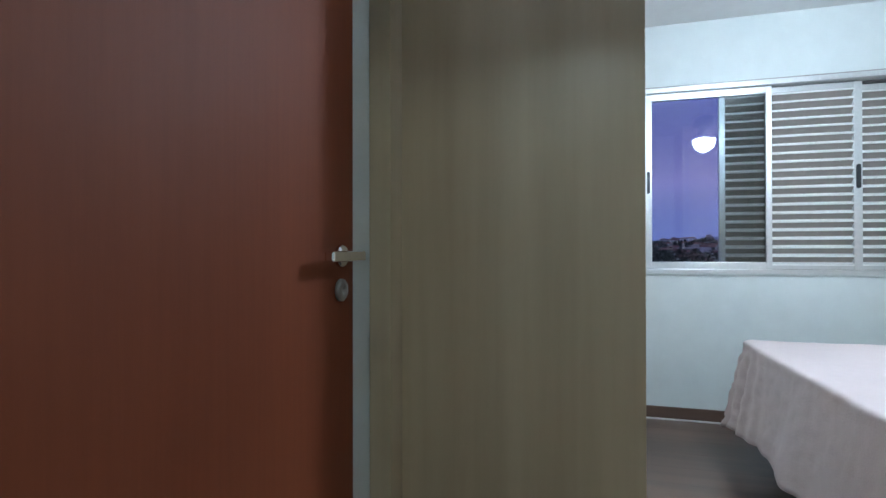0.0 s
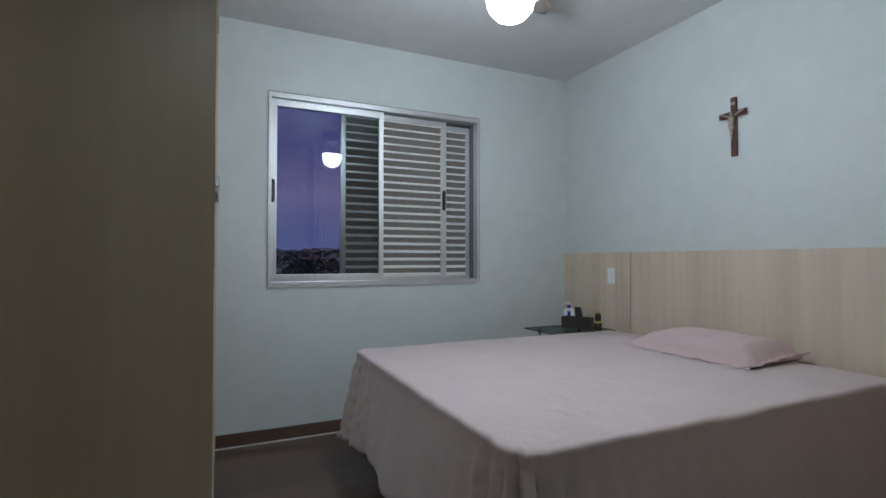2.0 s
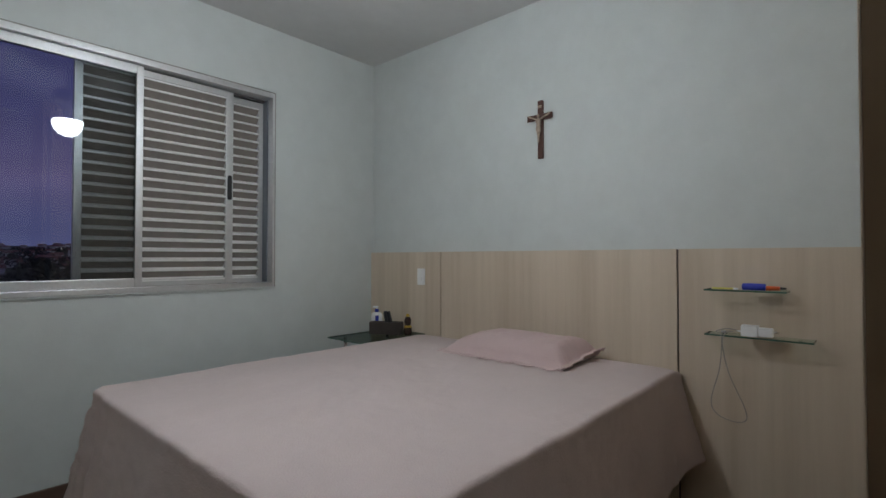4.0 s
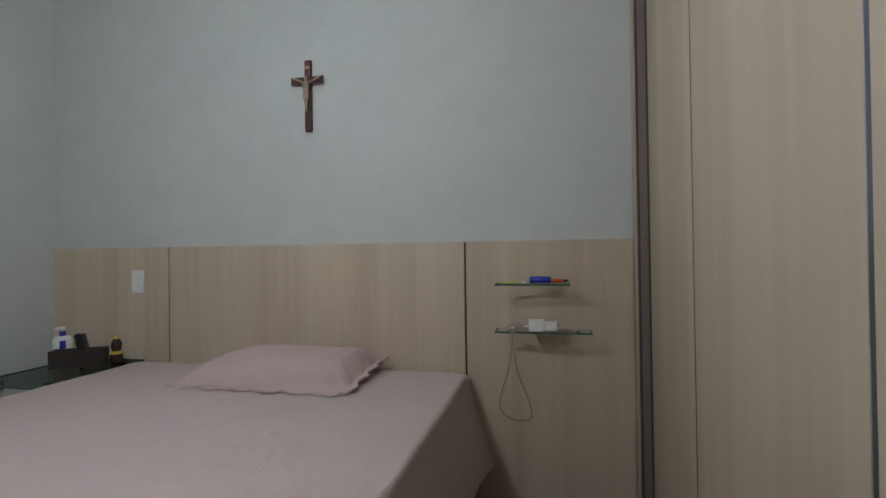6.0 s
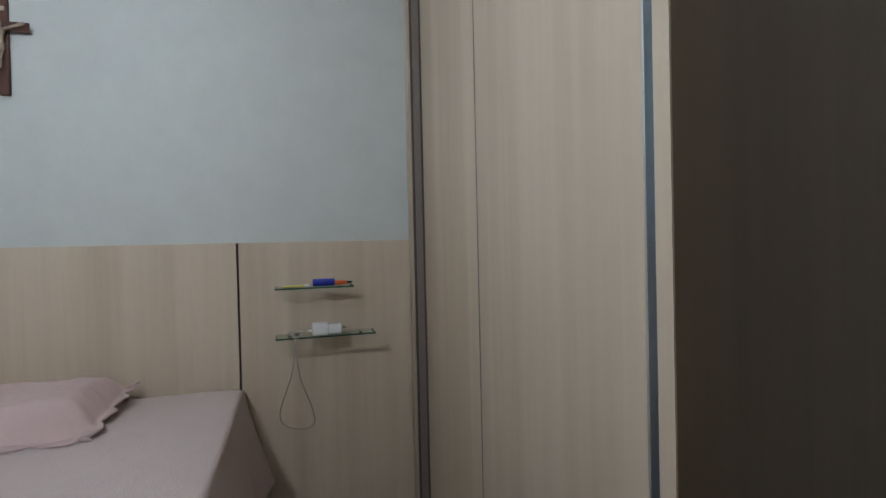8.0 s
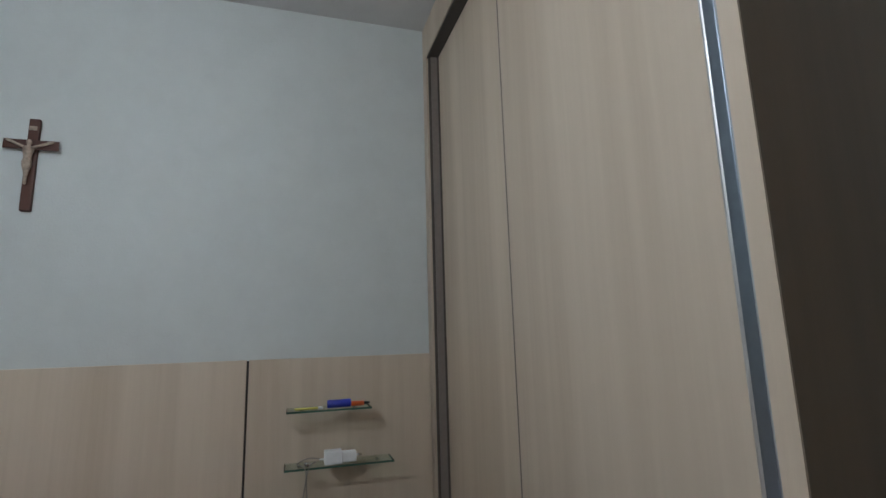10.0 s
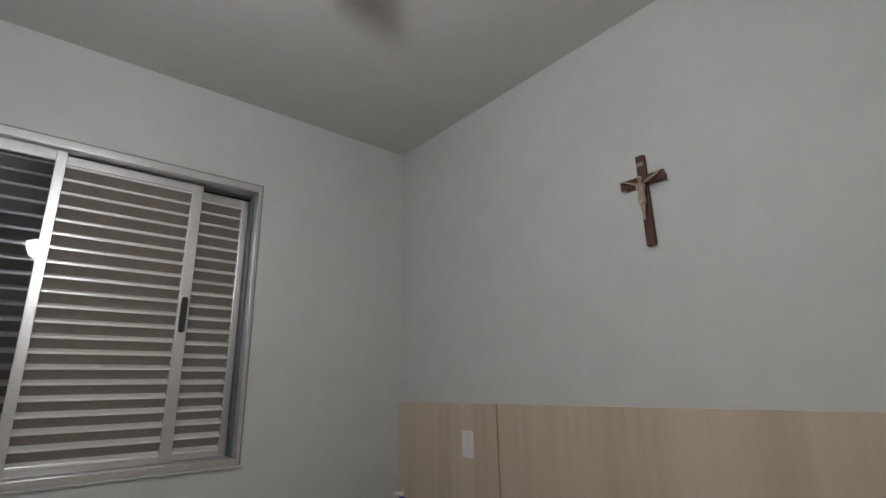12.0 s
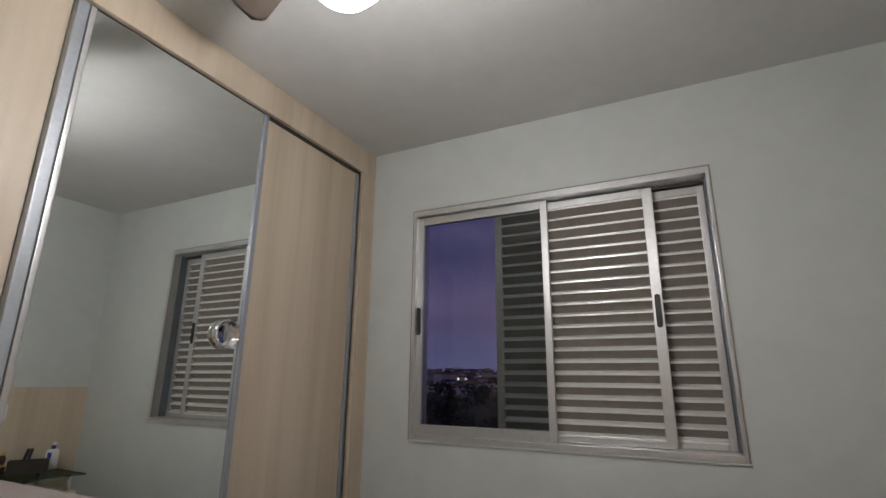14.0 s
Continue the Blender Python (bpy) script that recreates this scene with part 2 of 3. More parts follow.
def tube(points, radius, segs=8):
    bm = bmesh.new()
    pts = [Vector(p) for p in points]
    rings = []
    for i, p in enumerate(pts):
        d = (pts[min(i + 1, len(pts) - 1)] - pts[max(i - 1, 0)]).normalized()
        u = d.cross(Vector((0.3, 0.2, 0.93))).normalized()
        w = d.cross(u)
        rings.append([bm.verts.new(p + radius * (math.cos(2 * math.pi * k / segs) * u + math.sin(2 * math.pi * k / segs) * w)) for k in range(segs)])
    for a, b in zip(rings, rings[1:]):
        for k in range(segs):
            bm.faces.new((a[k], a[(k + 1) % segs], b[(k + 1) % segs], b[k])).smooth = True
    bm.faces.new(rings[0]); bm.faces.new(rings[-1])
    bmesh.ops.recalc_face_normals(bm, faces=bm.faces)
    return bm


def grid(rows):
    """A smooth sheet through rows of points."""
    bm = bmesh.new()
    vs = [[bm.verts.new(p) for p in r] for r in rows]
    for a, b in zip(vs, vs[1:]):
        for i in range(len(a) - 1):
            bm.faces.new((a[i], a[i + 1], b[i + 1], b[i])).smooth = True
    return bm


def mesh(name, bm, material):
    me = bpy.data.meshes.new(name)
    bm.to_mesh(me); bm.free()
    me.materials.append(material)
    return new(name, me)


def part(name, bm, material, parent, label=""):
    ob = mesh(name, bm, material)
    ob.parent = parent
    return tagged(ob, label)


def thing(name, label, category, group="", kind="", at=(0, 0, 0)):
    ob = new(name)
    ob.empty_display_size = 0.05
    ob.location = at
    return tagged(ob, label, category, group, kind)


def setting(name, bm, material, label, category):
    return tagged(mesh(name, bm, material), label, category, "", "structure")


# ---- plan ----
XE, YN, XW, YS, H = 2.72, 3.5, -0.51, 0.12, 2.603
HB = 2.70            # face of the headboard boards
WX = 0.12            # front of the wardrobe beside the window
WY = 1.161           # its end panel towards the entrance
SY = 0.65            # front of the other wardrobe
SX = 1.20            # its end panel
WIN = (0.408, 1.905, 0.968, 2.178)
TH = 0.15

# ---- structure ----
x0, x1, z0, z1 = WIN
setting("wall_north", boxes((XW, YN, 0, x0, YN + TH, H), (x1, YN, 0, XE + TH, YN + TH, H), (x0, YN, 0, x1, YN + TH, z0), (x0, YN, z1, x1, YN + TH, H)),
        WALL, "pale painted bedroom wall with a window opening", "wall")
setting("wall_east", boxes((XE, -1.8, 0, XE + TH, YN, H)), WALL, "pale painted wall behind the bed", "wall")
setting("wall_west", boxes((XW - TH, -1.8, 0, XW, YN + TH, H)), WALL, "pale painted wall behind the wardrobe and door", "wall")
DX0, DX1, DH = -0.46, 0.33, 2.10
setting("wall_south", boxes((XW, YS - 0.14, 0, DX0, YS, H), (DX1, YS - 0.14, 0, XE, YS, H), (DX0, YS - 0.14, DH, DX1, YS, H)), WALL,
        "pale painted wall with the bedroom doorway", "wall")
setting("wall_hall", boxes((XW, -1.95, 0, XE, -1.8, H)), WALL, "pale painted wall of the hallway", "wall")
setting("wall_hall_end", boxes((0.75, -1.8, 0, 0.9, YS - 0.14, H)), WALL, "pale painted end wall of the hallway", "wall")
setting("ceiling", boxes((XW - TH, -1.95, H, XE + TH, YN + TH, H + 0.12)), CEIL, "white painted flat ceiling", "ceiling")
floor = setting("floor", boxes((XW - TH, -1.95, -0.1, XE + TH, YN + TH, -0.008)), PLANK, "dark brown wood laminate plank floor", "floor")
setting("door_frame", boxes((DX0 - 0.04, YS - 0.15, 0, DX0, YS + 0.012, DH + 0.04), (DX1, YS - 0.15, 0, DX1 + 0.04, YS + 0.012, DH + 0.04),
                            (DX0, YS - 0.15, DH, DX1, YS + 0.012, DH + 0.04)), DOORWOOD, "reddish brown wooden door frame", "door frame")
bsk = setting("baseboard", boxes((WX + 0.002, YN - 0.014, 0.010, HB, YN, 0.085), bevel=0.003), SKIRT, "brown wooden skirting board under the window", "baseboard")
part("floor_strip", boxes((WX + 0.002, YN - 0.017, 0.0, HB, YN, 0.0095), bevel=0.003), STRIP, bsk, "thin shiny metal strip")

# ---- window ----
win = thing("window_1", "silver aluminium sliding window, one glass leaf and two louvered shutters", "window", kind="structure", at=(0, 0, 0))
part("window_frame", boxes((x0 - 0.001, YN - 0.008, z0 - 0.004, x0 + 0.018, YN + 0.145, z1 + 0.0095), (x1 - 0.018, YN - 0.008, z0 - 0.004, x1 - 0.004, YN + 0.145, z1 + 0.0095),
                           (x0 + 0.018, YN - 0.008, z1 - 0.022, x1 - 0.018, YN + 0.145, z1 + 0.0095), (x0 + 0.018, YN - 0.008, z0 - 0.004, x1 - 0.018, YN + 0.145, z0 + 0.022), bevel=0.002), ALU, win)
part("frame_outline", boxes((x0 - 0.007, YN - 0.006, z1 + 0.0098, x1 + 0.003, YN - 0.0005, z1 + 0.0165), (x0 - 0.007, YN - 0.006, z0 - 0.004, x0 - 0.0013, YN - 0.0005, z1 + 0.0098),
                          (x1 - 0.0037, YN - 0.006, z0 - 0.004, x1 + 0.003, YN - 0.0005, z1 + 0.0098)), GREYMETAL, win, "thin grey strip round the outer edge of the frame")
part("window_sill", boxes((x0 - 0.006, YN - 0.012, z0 - 0.013, x1 + 0.006, YN - 0.0085, z0 - 0.0045), bevel=0.003), WALL, win, "thin white sill edge")


def sash(name, xa, xb, y, stile, rail, label, wide=None, gap=0.0):
    za, zb = z0 + 0.024, z1 - 0.024 - gap
    wide = wide or stile
    return part(name, boxes((xa, y, za, xa + stile, y + 0.026, zb), (xb - wide, y, za, xb, y + 0.026, zb), (xa + stile, y, zb - rail, xb - wide, y + 0.026, zb),
                            (xa + stile, y, za, xb - wide, y + 0.026, za + rail), bevel=0.0025), ALU, win, label), za + rail, zb - rail


def pull(xm, y, zm, parent):
    bm = bmesh.new()
    rows = [(0.0, -0.075), (0.011, -0.07), (0.0125, -0.05), (0.0125, 0.05), (0.011, 0.07), (0.0, 0.075)]
    left = [(xm - r, zm + h) for r, h in rows]
    right = [(xm + r, zm + h) for r, h in reversed(rows[1:-1])]
    loop = left + right
    a = [bm.verts.new((p, y, q)) for p, q in loop]
    b = [bm.verts.new((p, y - 0.006, q)) for p, q in loop]
    bm.faces.new(b); bm.faces.new(a)
    for i in range(len(a)):
        bm.faces.new((a[i], a[(i + 1) % len(a)], b[(i + 1) % len(a)], b[i]))
    bmesh.ops.recalc_face_normals(bm, faces=bm.faces)
    part("latch", bm, BLACK, parent, "black recessed pull latch")


leaf, ga, gb = sash("glass_leaf", x0 + 0.018, 1.165, YN + 0.018, 0.034, 0.045, "aluminium sash with one clear pane")
part("pane", boxes((x0 + 0.046, YN + 0.029, ga - 0.006, 1.137, YN + 0.033, gb + 0.006)), PANE, leaf, "clear glass pane")
pull(x0 + 0.027, YN + 0.018, 1.566, leaf)


def slat_mesh(width):
    """A blade that falls outwards, with a lip along its inner upper edge."""
    prof = [(-0.010, 0.0), (-0.010, -0.0065), (-0.008, -0.0085), (0.024, -0.043), (0.027, -0.043), (-0.001, -0.006), (0.024, 0.011), (0.023, 0.0135)]
    bm = bmesh.new()
    a = [bm.verts.new((0, p, q)) for p, q in prof]
    b = [bm.verts.new((width, p, q)) for p, q in prof]
    bm.faces.new(a); bm.faces.new(b)
    for i in range(len(prof)):
        bm.faces.new((a[i], a[(i + 1) % len(prof)], b[(i + 1) % len(prof)], b[i]))
    bmesh.ops.recalc_face_normals(bm, faces=bm.faces)
    me = bpy.data.meshes.new("slat")
    bm.to_mesh(me); bm.free()
    me.materials.append(SLAT_SHADED)
    me.materials.append(LIP_LIT)
    # lip faces take the lit tone, the blade keeps the shaded one
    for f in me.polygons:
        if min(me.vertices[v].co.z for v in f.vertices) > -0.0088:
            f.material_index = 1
    return me


def louvered(xa, xb, y, count=20, wide=0.045, gap=0.014):
    leaf, a, b = sash("louvered_leaf", xa, xb, y, 0.036, 0.036, "aluminium louvered shutter leaf", wide, gap)
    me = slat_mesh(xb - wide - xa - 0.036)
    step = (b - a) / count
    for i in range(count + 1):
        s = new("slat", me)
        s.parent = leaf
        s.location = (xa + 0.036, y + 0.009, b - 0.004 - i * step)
    return leaf


mid_leaf = louvered(0.872, 1.66, YN + 0.05, gap=0.005)
pull(1.638, YN + 0.05, 1.566, mid_leaf)
louvered(1.13, x1 - 0.028, YN + 0.098, wide=0.03)

# Black box in the gap over the outer leaf, drawn for its shade.
part("head_gap_shade", boxes((1.166, YN + 0.079, z1 - 0.034, x1 - 0.027, YN + 0.14, z1 - 0.0225)), TRACK, win, "black strip for the shade in the head channel")
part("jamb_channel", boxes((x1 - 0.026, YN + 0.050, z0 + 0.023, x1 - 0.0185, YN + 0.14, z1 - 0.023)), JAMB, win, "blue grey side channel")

# ---- headboard boards ----
head = thing("headboard", "pale oak laminate headboard panelling with dark grooves, fixed to the wall", "headboard", at=(0, 0, 0))
for ya, yb in ((2.797, YN), (1.330, 2.789), (SY + 0.002, 1.322)):
    part("board", boxes((HB, ya, 0.0, XE, yb, 1.183), bevel=0.001), OAK, head)
part("groove", boxes((HB + 0.012, 1.322, 0, XE, 1.330, 1.18)), TRACK, head, "dark groove strip")
part("groove", boxes((HB + 0.012, 2.789, 0, XE, 2.797, 1.18)), TRACK, head, "dark groove strip")
sw = thing("light_switch", "white plastic light switch plate on the headboard", "switch", at=(0, 0, 0))
part("plate", boxes((HB - 0.009, 2.969 - 0.034, 0.959, HB, 2.969 + 0.034, 1.071), bevel=0.003), WHITE, sw)
part("rocker", boxes((HB - 0.013, 2.969 - 0.012, 0.985, HB - 0.009, 2.969 + 0.012, 1.012), bevel=0.0012), WHITE, sw)

# ---- wardrobe beside the window ----
wa = thing("sliding_wardrobe", "pale oak laminate sliding-door wardrobe with one mirror door", "wardrobe", at=(0, 0, 0))
part("end_panel", boxes((XW + 0.001, WY, 0, WX, WY + 0.025, H - 0.002), bevel=0.0012), OAK_SHADED, wa, "brown oak laminate end panel, darkened in colour for its shade")
part("wall_filler", boxes((XW + 0.001, WY - 0.080, 0, XW + 0.056, WY - 0.0005, H - 0.002), bevel=0.0015), OAK_SHADED, wa, "narrow brown oak filler post at the wall, darkened for its shade")
part("fascia", boxes((WX - 0.02, WY + 0.026, 2.447, WX, YN - 0.001, H - 0.002), bevel=0.001), OAK, wa)
part("filler", boxes((WX - 0.02, 3.380, 0.0, WX, YN - 0.001, 2.446), bevel=0.001), OAK, wa)
part("carcass", boxes((XW + 0.001, WY + 0.026, 0, XW + 0.02, YN - 0.001, H - 0.003), (XW + 0.021, YN - 0.02, 0, WX - 0.07, YN - 0.001, H - 0.003),
                      (XW + 0.021, WY + 0.026, 0.0, WX - 0.02, YN - 0.021, 0.08)), OAK, wa)
part("top_track", boxes((WX - 0.09, WY + 0.026, 2.4385, WX - 0.022, 3.371, 2.446)), TRACK, wa, "black sliding track")
part("bottom_track", boxes((WX - 0.09, WY + 0.026, 0.081, WX - 0.004, 3.371, 0.092)), ALU, wa, "aluminium sliding track")
part("plinth", boxes((WX - 0.018, WY + 0.026, 0, WX - 0.002, 3.371, 0.08), bevel=0.001), OAK, wa)


def profile_strip(name, parent, dims, material, label):
    part(name, boxes(dims, bevel=0.004), material, parent, label)


def w_door(ya, yb, xf, name, material, label, left, right):
    d = part(name, boxes((xf - 0.018, ya + left, 0.095, xf, yb - right, 2.438), bevel=0.001), material, wa, label)
    if left:
        profile_strip("profile", d, (xf - 0.022, ya, 0.095, xf + 0.010, ya + left, 2.438), ALU, "satin aluminium edge profile")
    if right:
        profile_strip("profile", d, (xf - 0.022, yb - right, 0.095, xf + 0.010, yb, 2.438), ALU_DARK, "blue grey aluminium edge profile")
    return d


w_door(WY + 0.028, 1.860, WX - 0.040, "door", OAK, "pale oak sliding door", 0.03, 0.03)
mdoor = w_door(1.868, 2.645, WX - 0.018, "mirror_door", MIRROR, "full-height mirror sliding door", 0.018, 0.022)
profile_strip("profile", mdoor, (WX - 0.044, 1.830, 0.095, WX - 0.006, 1.864, 2.438), ALU_MID, "satin blue grey aluminium edge profile")
part("groove", boxes((WX - 0.040, 1.8645, 0.095, WX - 0.016, 1.8675, 2.438)), TRACK, mdoor, "dark groove")
w_door(2.62, 3.378, WX - 0.040, "door", OAK, "pale oak sliding door", 0.0, 0.028)
knob = part("pull_dish", turned([(0.001, 0.004), (0.035, 0.005), (0.047, 0.012), (0.052, 0.024), (0.056, 0.026), (0.058, 0.02), (0.058, 0.0)], 36, (WX - 0.018, 2.548, 1.425), "x"), CHROME, mdoor, "round chrome dish pull")

# ---- wardrobe opposite ----
wb = thing("sliding_wardrobe", "pale oak laminate sliding-door wardrobe beside the bed", "wardrobe", at=(0, 0, 0))
part("end_panel", boxes((SX, YS + 0.001, 0, SX + 0.03, SY - 0.0035, H - 0.002)), OAK_DEEP_SHADE, wb, "brown laminate end panel, coloured dark for its deep shade")
part("front_edge", boxes((SX, SY - 0.003, 0, SX + 0.03, SY, H - 0.002)), OAK, wb, "pale oak front edge")
part("fascia", boxes((SX + 0.031, SY - 0.02, 2.447, XE - 0.001, SY, H - 0.002), bevel=0.001), OAK, wb)
part("filler", boxes((2.665, SY - 0.02, 0, XE - 0.001, SY, 2.446), bevel=0.001), OAK, wb)
part("top_track", boxes((SX + 0.031, SY - 0.09, 2.4385, 2.664, SY - 0.004, 2.446)), TRACK, wb, "black sliding track")
part("bottom_track", boxes((SX + 0.031, SY - 0.09, 0.081, 2.664, SY - 0.024, 0.090)), TRACK, wb, "dark sliding track")
part("track_lip", boxes((SX + 0.031, SY - 0.0235, 0.0805, 2.664, SY - 0.004, 0.096), bevel=0.002), ALU, wb, "aluminium lip of the sliding track")
part("plinth", boxes((SX + 0.031, SY - 0.02, 0, 2.664, SY - 0.002, 0.08), bevel=0.001), OAK, wb)
part("carcass", boxes((SX + 0.031, YS + 0.001, 0, XE - 0.001, YS + 0.02, H - 0.003)), OAK, wb)


def s_door(xa, xb, yf, pa, pb):
    d = part("door", boxes((xa + pa, yf - 0.018, 0.095, xb - pb, yf, 2.438), bevel=0.001), OAK, wb, "pale oak sliding door")
    if pa:
        profile_strip("profile", d, (xa, yf - 0.022, 0.095, xa + pa, yf + 0.006, 2.438), ALU, "thin satin aluminium edge")
    if pb:
        profile_strip("profile", d, (xb - pb, yf - 0.022, 0.095, xb, yf + 0.006, 2.438), TAUPE, "taupe edge profile")


grip = part("grip_profile", boxes((SX + 0.0400, SY - 0.044, 0.095, SX + 0.0645, SY - 0.012, 2.438), bevel=0.005), SILVER_BLUE, wb, "dark bluish metal grip profile")
bead = bmesh.new()
ring = [(SX + 0.0353 + 0.0044 * math.cos(math.pi * k / 10), SY - 0.011 + 0.006 * math.sin(math.pi * k / 10)) for k in range(11)] + [(SX + 0.0309, SY - 0.044), (SX + 0.0397, SY - 0.044)]
lo = [bead.verts.new((px, py, 0.095)) for px, py in ring]
hi = [bead.verts.new((px, py, 2.438)) for px, py in ring]
bead.faces.new(lo); bead.faces.new(hi)
for k in range(len(ring)):
    bead.faces.new((lo[k], lo[(k + 1) % len(ring)], hi[(k + 1) % len(ring)], hi[k])).smooth = 0 <= k < 10
bmesh.ops.recalc_face_normals(bead, faces=bead.faces)
part("rounded_lip", bead, ALU_MID, grip, "rounded satin metal lip")
s_door(SX + 0.065, 1.955, SY - 0.022, 0.009, 0.0)
part("edge_strip", boxes((1.9555, SY - 0.041, 0.095, 1.959, SY - 0.021, 2.438)), TAUPE, wb, "thin dark door edge")
s_door(1.90, 2.640, SY - 0.050, 0.0, 0.0)
part("profile", boxes((2.641, SY - 0.070, 0.095, 2.6445, SY - 0.043, 2.438)), DARKSTRIP, wb, "thin dark brown edge strip")
part("profile", boxes((2.645, SY - 0.070, 0.095, 2.6535, SY - 0.017, 2.438), bevel=0.002), TAUPE, wb, "taupe edge profile")
part("profile", boxes((2.656, SY - 0.070, 0.095, 2.6635, SY - 0.008, 2.438), bevel=0.002), DARKSTRIP, wb, "thin dark brown edge strip")

# ---- bed ----
BX0, BX1, BY0, BY1, BZ = 0.812, HB - 0.012, 1.315, 2.907, 0.640
bed = thing("bed", "double bed base with mattress on black legs", "bed", at=(0, 0, 0))
part("bed_base", boxes((BX0 + 0.08, BY0 + 0.08, 0.09, BX1, BY1 - 0.08, 0.36), bevel=0.02), DARKBASE, bed, "black fabric box base")
part("mattress", boxes((BX0 + 0.04, BY0 + 0.04, 0.361, BX1, BY1 - 0.04, BZ - 0.03), bevel=0.03), SHAM, bed)
for lx in (BX0 + 0.18, BX1 - 0.12):
    for ly in (BY0 + 0.16, BY1 - 0.16):
        part("leg", turned([(0.022, 0.0), (0.025, 0.01), (0.03, 0.09)], 14, (lx, ly, 0)), BLACK, bed)


def bedspread():
    """One quilted sheet: flat on the mattress, rolled over its edges, flaring to the hem."""
    drop, cx = 0.435, 0.013

    def steps(length, n, over):
        flat = sorted({0.0, 0.004, 0.010, 0.02, length - 0.004, length - 0.010, length - 0.02} | {length * i / n for i in range(n + 1)})
        roll = [0.004, 0.008, 0.012, 0.016, 0.0205, 0.030, 0.046]
        return flat, roll + [0.046 + (over - 0.046) * i / 26 for i in range(1, 27)]

    fx, ox = steps(BX1 - BX0 - cx, 120, drop)
    fy, oy = steps(BY1 - BY0 - 2 * cx, 104, drop)
    us = [(-o, True) for o in reversed(ox)] + [(f, False) for f in fx]
    vs = [-o for o in reversed(oy)] + fy + [fy[-1] + o for o in oy]
    width, R = fy[-1], 0.055
    rows = []
    for u, _ in us:
        row = []
        for v in vs:
            qx, qy = max(0.0, R - u), max(0.0, R - v, v - (width - R))
            side = -1 if v < width / 2 else 1
            px, py = BX0 + cx + max(0.0, u), BY0 + cx + min(max(v, 0.0), width)
            lump = 0.006 * noise.noise((px * 2.2, py * 2.2, 3.1)) + 0.003 * noise.noise((px * 7, py * 7, 1.0)) + 0.0018 * noise.noise((px * 26, py * 26, 6.0)) + 0.0012 * noise.noise((px * 55, py * 55, 2.0))
            # the mattress rounds off towards the head end and, slightly, towards its sides
            lump -= 0.022 * max(0.0, min(1.0, (px - 2.585) / 0.09)) ** 2
            near = min(px - BX0, py - BY0, BY1 - py)
            lump -= 0.007 * max(0.0, 1 - near / 0.07) ** 2
            corner, ang, gather = 0.0, 0.0, 9.0
            if qx > 0 and qy > 0:
                r = math.hypot(qx, qy)
                ang = math.atan2(qy, qx)
                corner = math.sin(2 * ang)
                d = max(0.0, r - R) * drop / ((R + drop) / max(math.cos(ang), math.sin(ang)) - R)
                nx, ny = -math.cos(ang), side * math.sin(ang)
                if d > 0:
                    px = BX0 + cx + R + nx * R
                    py = (BY0 + cx + R if side < 0 else BY0 + cx + width - R) + ny * R
            else:
                d = max(0.0, -u, -v, v - width)
                nx, ny = (-1.0, 0.0) if u < 0 else (0.0, float(side))
                gather = (min(v, width - v) if u < 0 else u) - R
            dv_side = abs(ny) > 0.99
            if d == 0:
                row.append((px, py, BZ + lump)); continue
            # over the edge: quarter circle, then down
            arc = cx * math.pi / 2
            if d < arc:
                a = d / cx
                out, down = cx * math.sin(a), cx * (1 - math.cos(a))
            else:
                out, down = cx, cx + (d - arc)
            flap = max(0.0, min(1.0, (px - 2.50) / 0.10)) if dv_side else 0.0
            down = down if down < 0.1 else 0.1 + (down - 0.1) * (1 - 0.14 * flap)
            fall = max(0.0, down - 0.04) / drop
            along = py if abs(nx) >= abs(ny) else px
            fold = 0.018 * math.sin(along * 9.0 + 1.3 * math.sin(along * 3.1)) + 0.008 * math.sin(along * 23 + 2)
            out += (0.066 + fold + 0.050 * flap) * fall ** 1.15
            # gathered pleats on both sides of a corner
            out += 0.028 * math.exp(-max(0.0, gather) / 0.10) * math.sin(gather * 62) * min(1.0, fall * 6 + 0.12)
            if corner > 0:
                out += corner * (0.03 * fall + 0.030 * math.sin(ang * 9.5 - 1.9) * min(1, fall * 4.0 + 0.18))
            # puckered quilting, strongest where the cloth is gathered at a corner
            rumple = min(1.0, down * 25) * (0.003 + 0.010 * max(corner, math.exp(-max(0.0, gather) / 0.12) if gather < 9 else 0.0))
            out += rumple * (noise.noise((px * 21 + d * 9, py * 21, d * 24)) + 0.6 * noise.noise((px * 52, py * 52, d * 55)))
            down += 0.05 * corner * fall
            hem = (0.012 * math.sin(along * 11) - 0.014 * abs(math.sin(along * 21))) * fall ** 3
            row.append((px + nx * out, py + ny * out, BZ + lump * (1 - min(1, down * 8)) - down + hem))
        rows.append(row)
    ob = mesh("bedspread", grid(rows), SPREAD)
    so = ob.modifiers.new("thickness", "SOLIDIFY"); so.thickness, so.offset = 0.006, -1
    hem_line = [r[0] for r in reversed(rows[1:])] + rows[0][:] + [r[-1] for r in rows[1:]]
    part("hem_binding", tube(hem_line, 0.0045, 6), SHAM, ob, "stitched pink hem binding")
    return tagged(ob, "dusty pink quilted bedspread hanging over the bed", "bedspread")


bedspread()


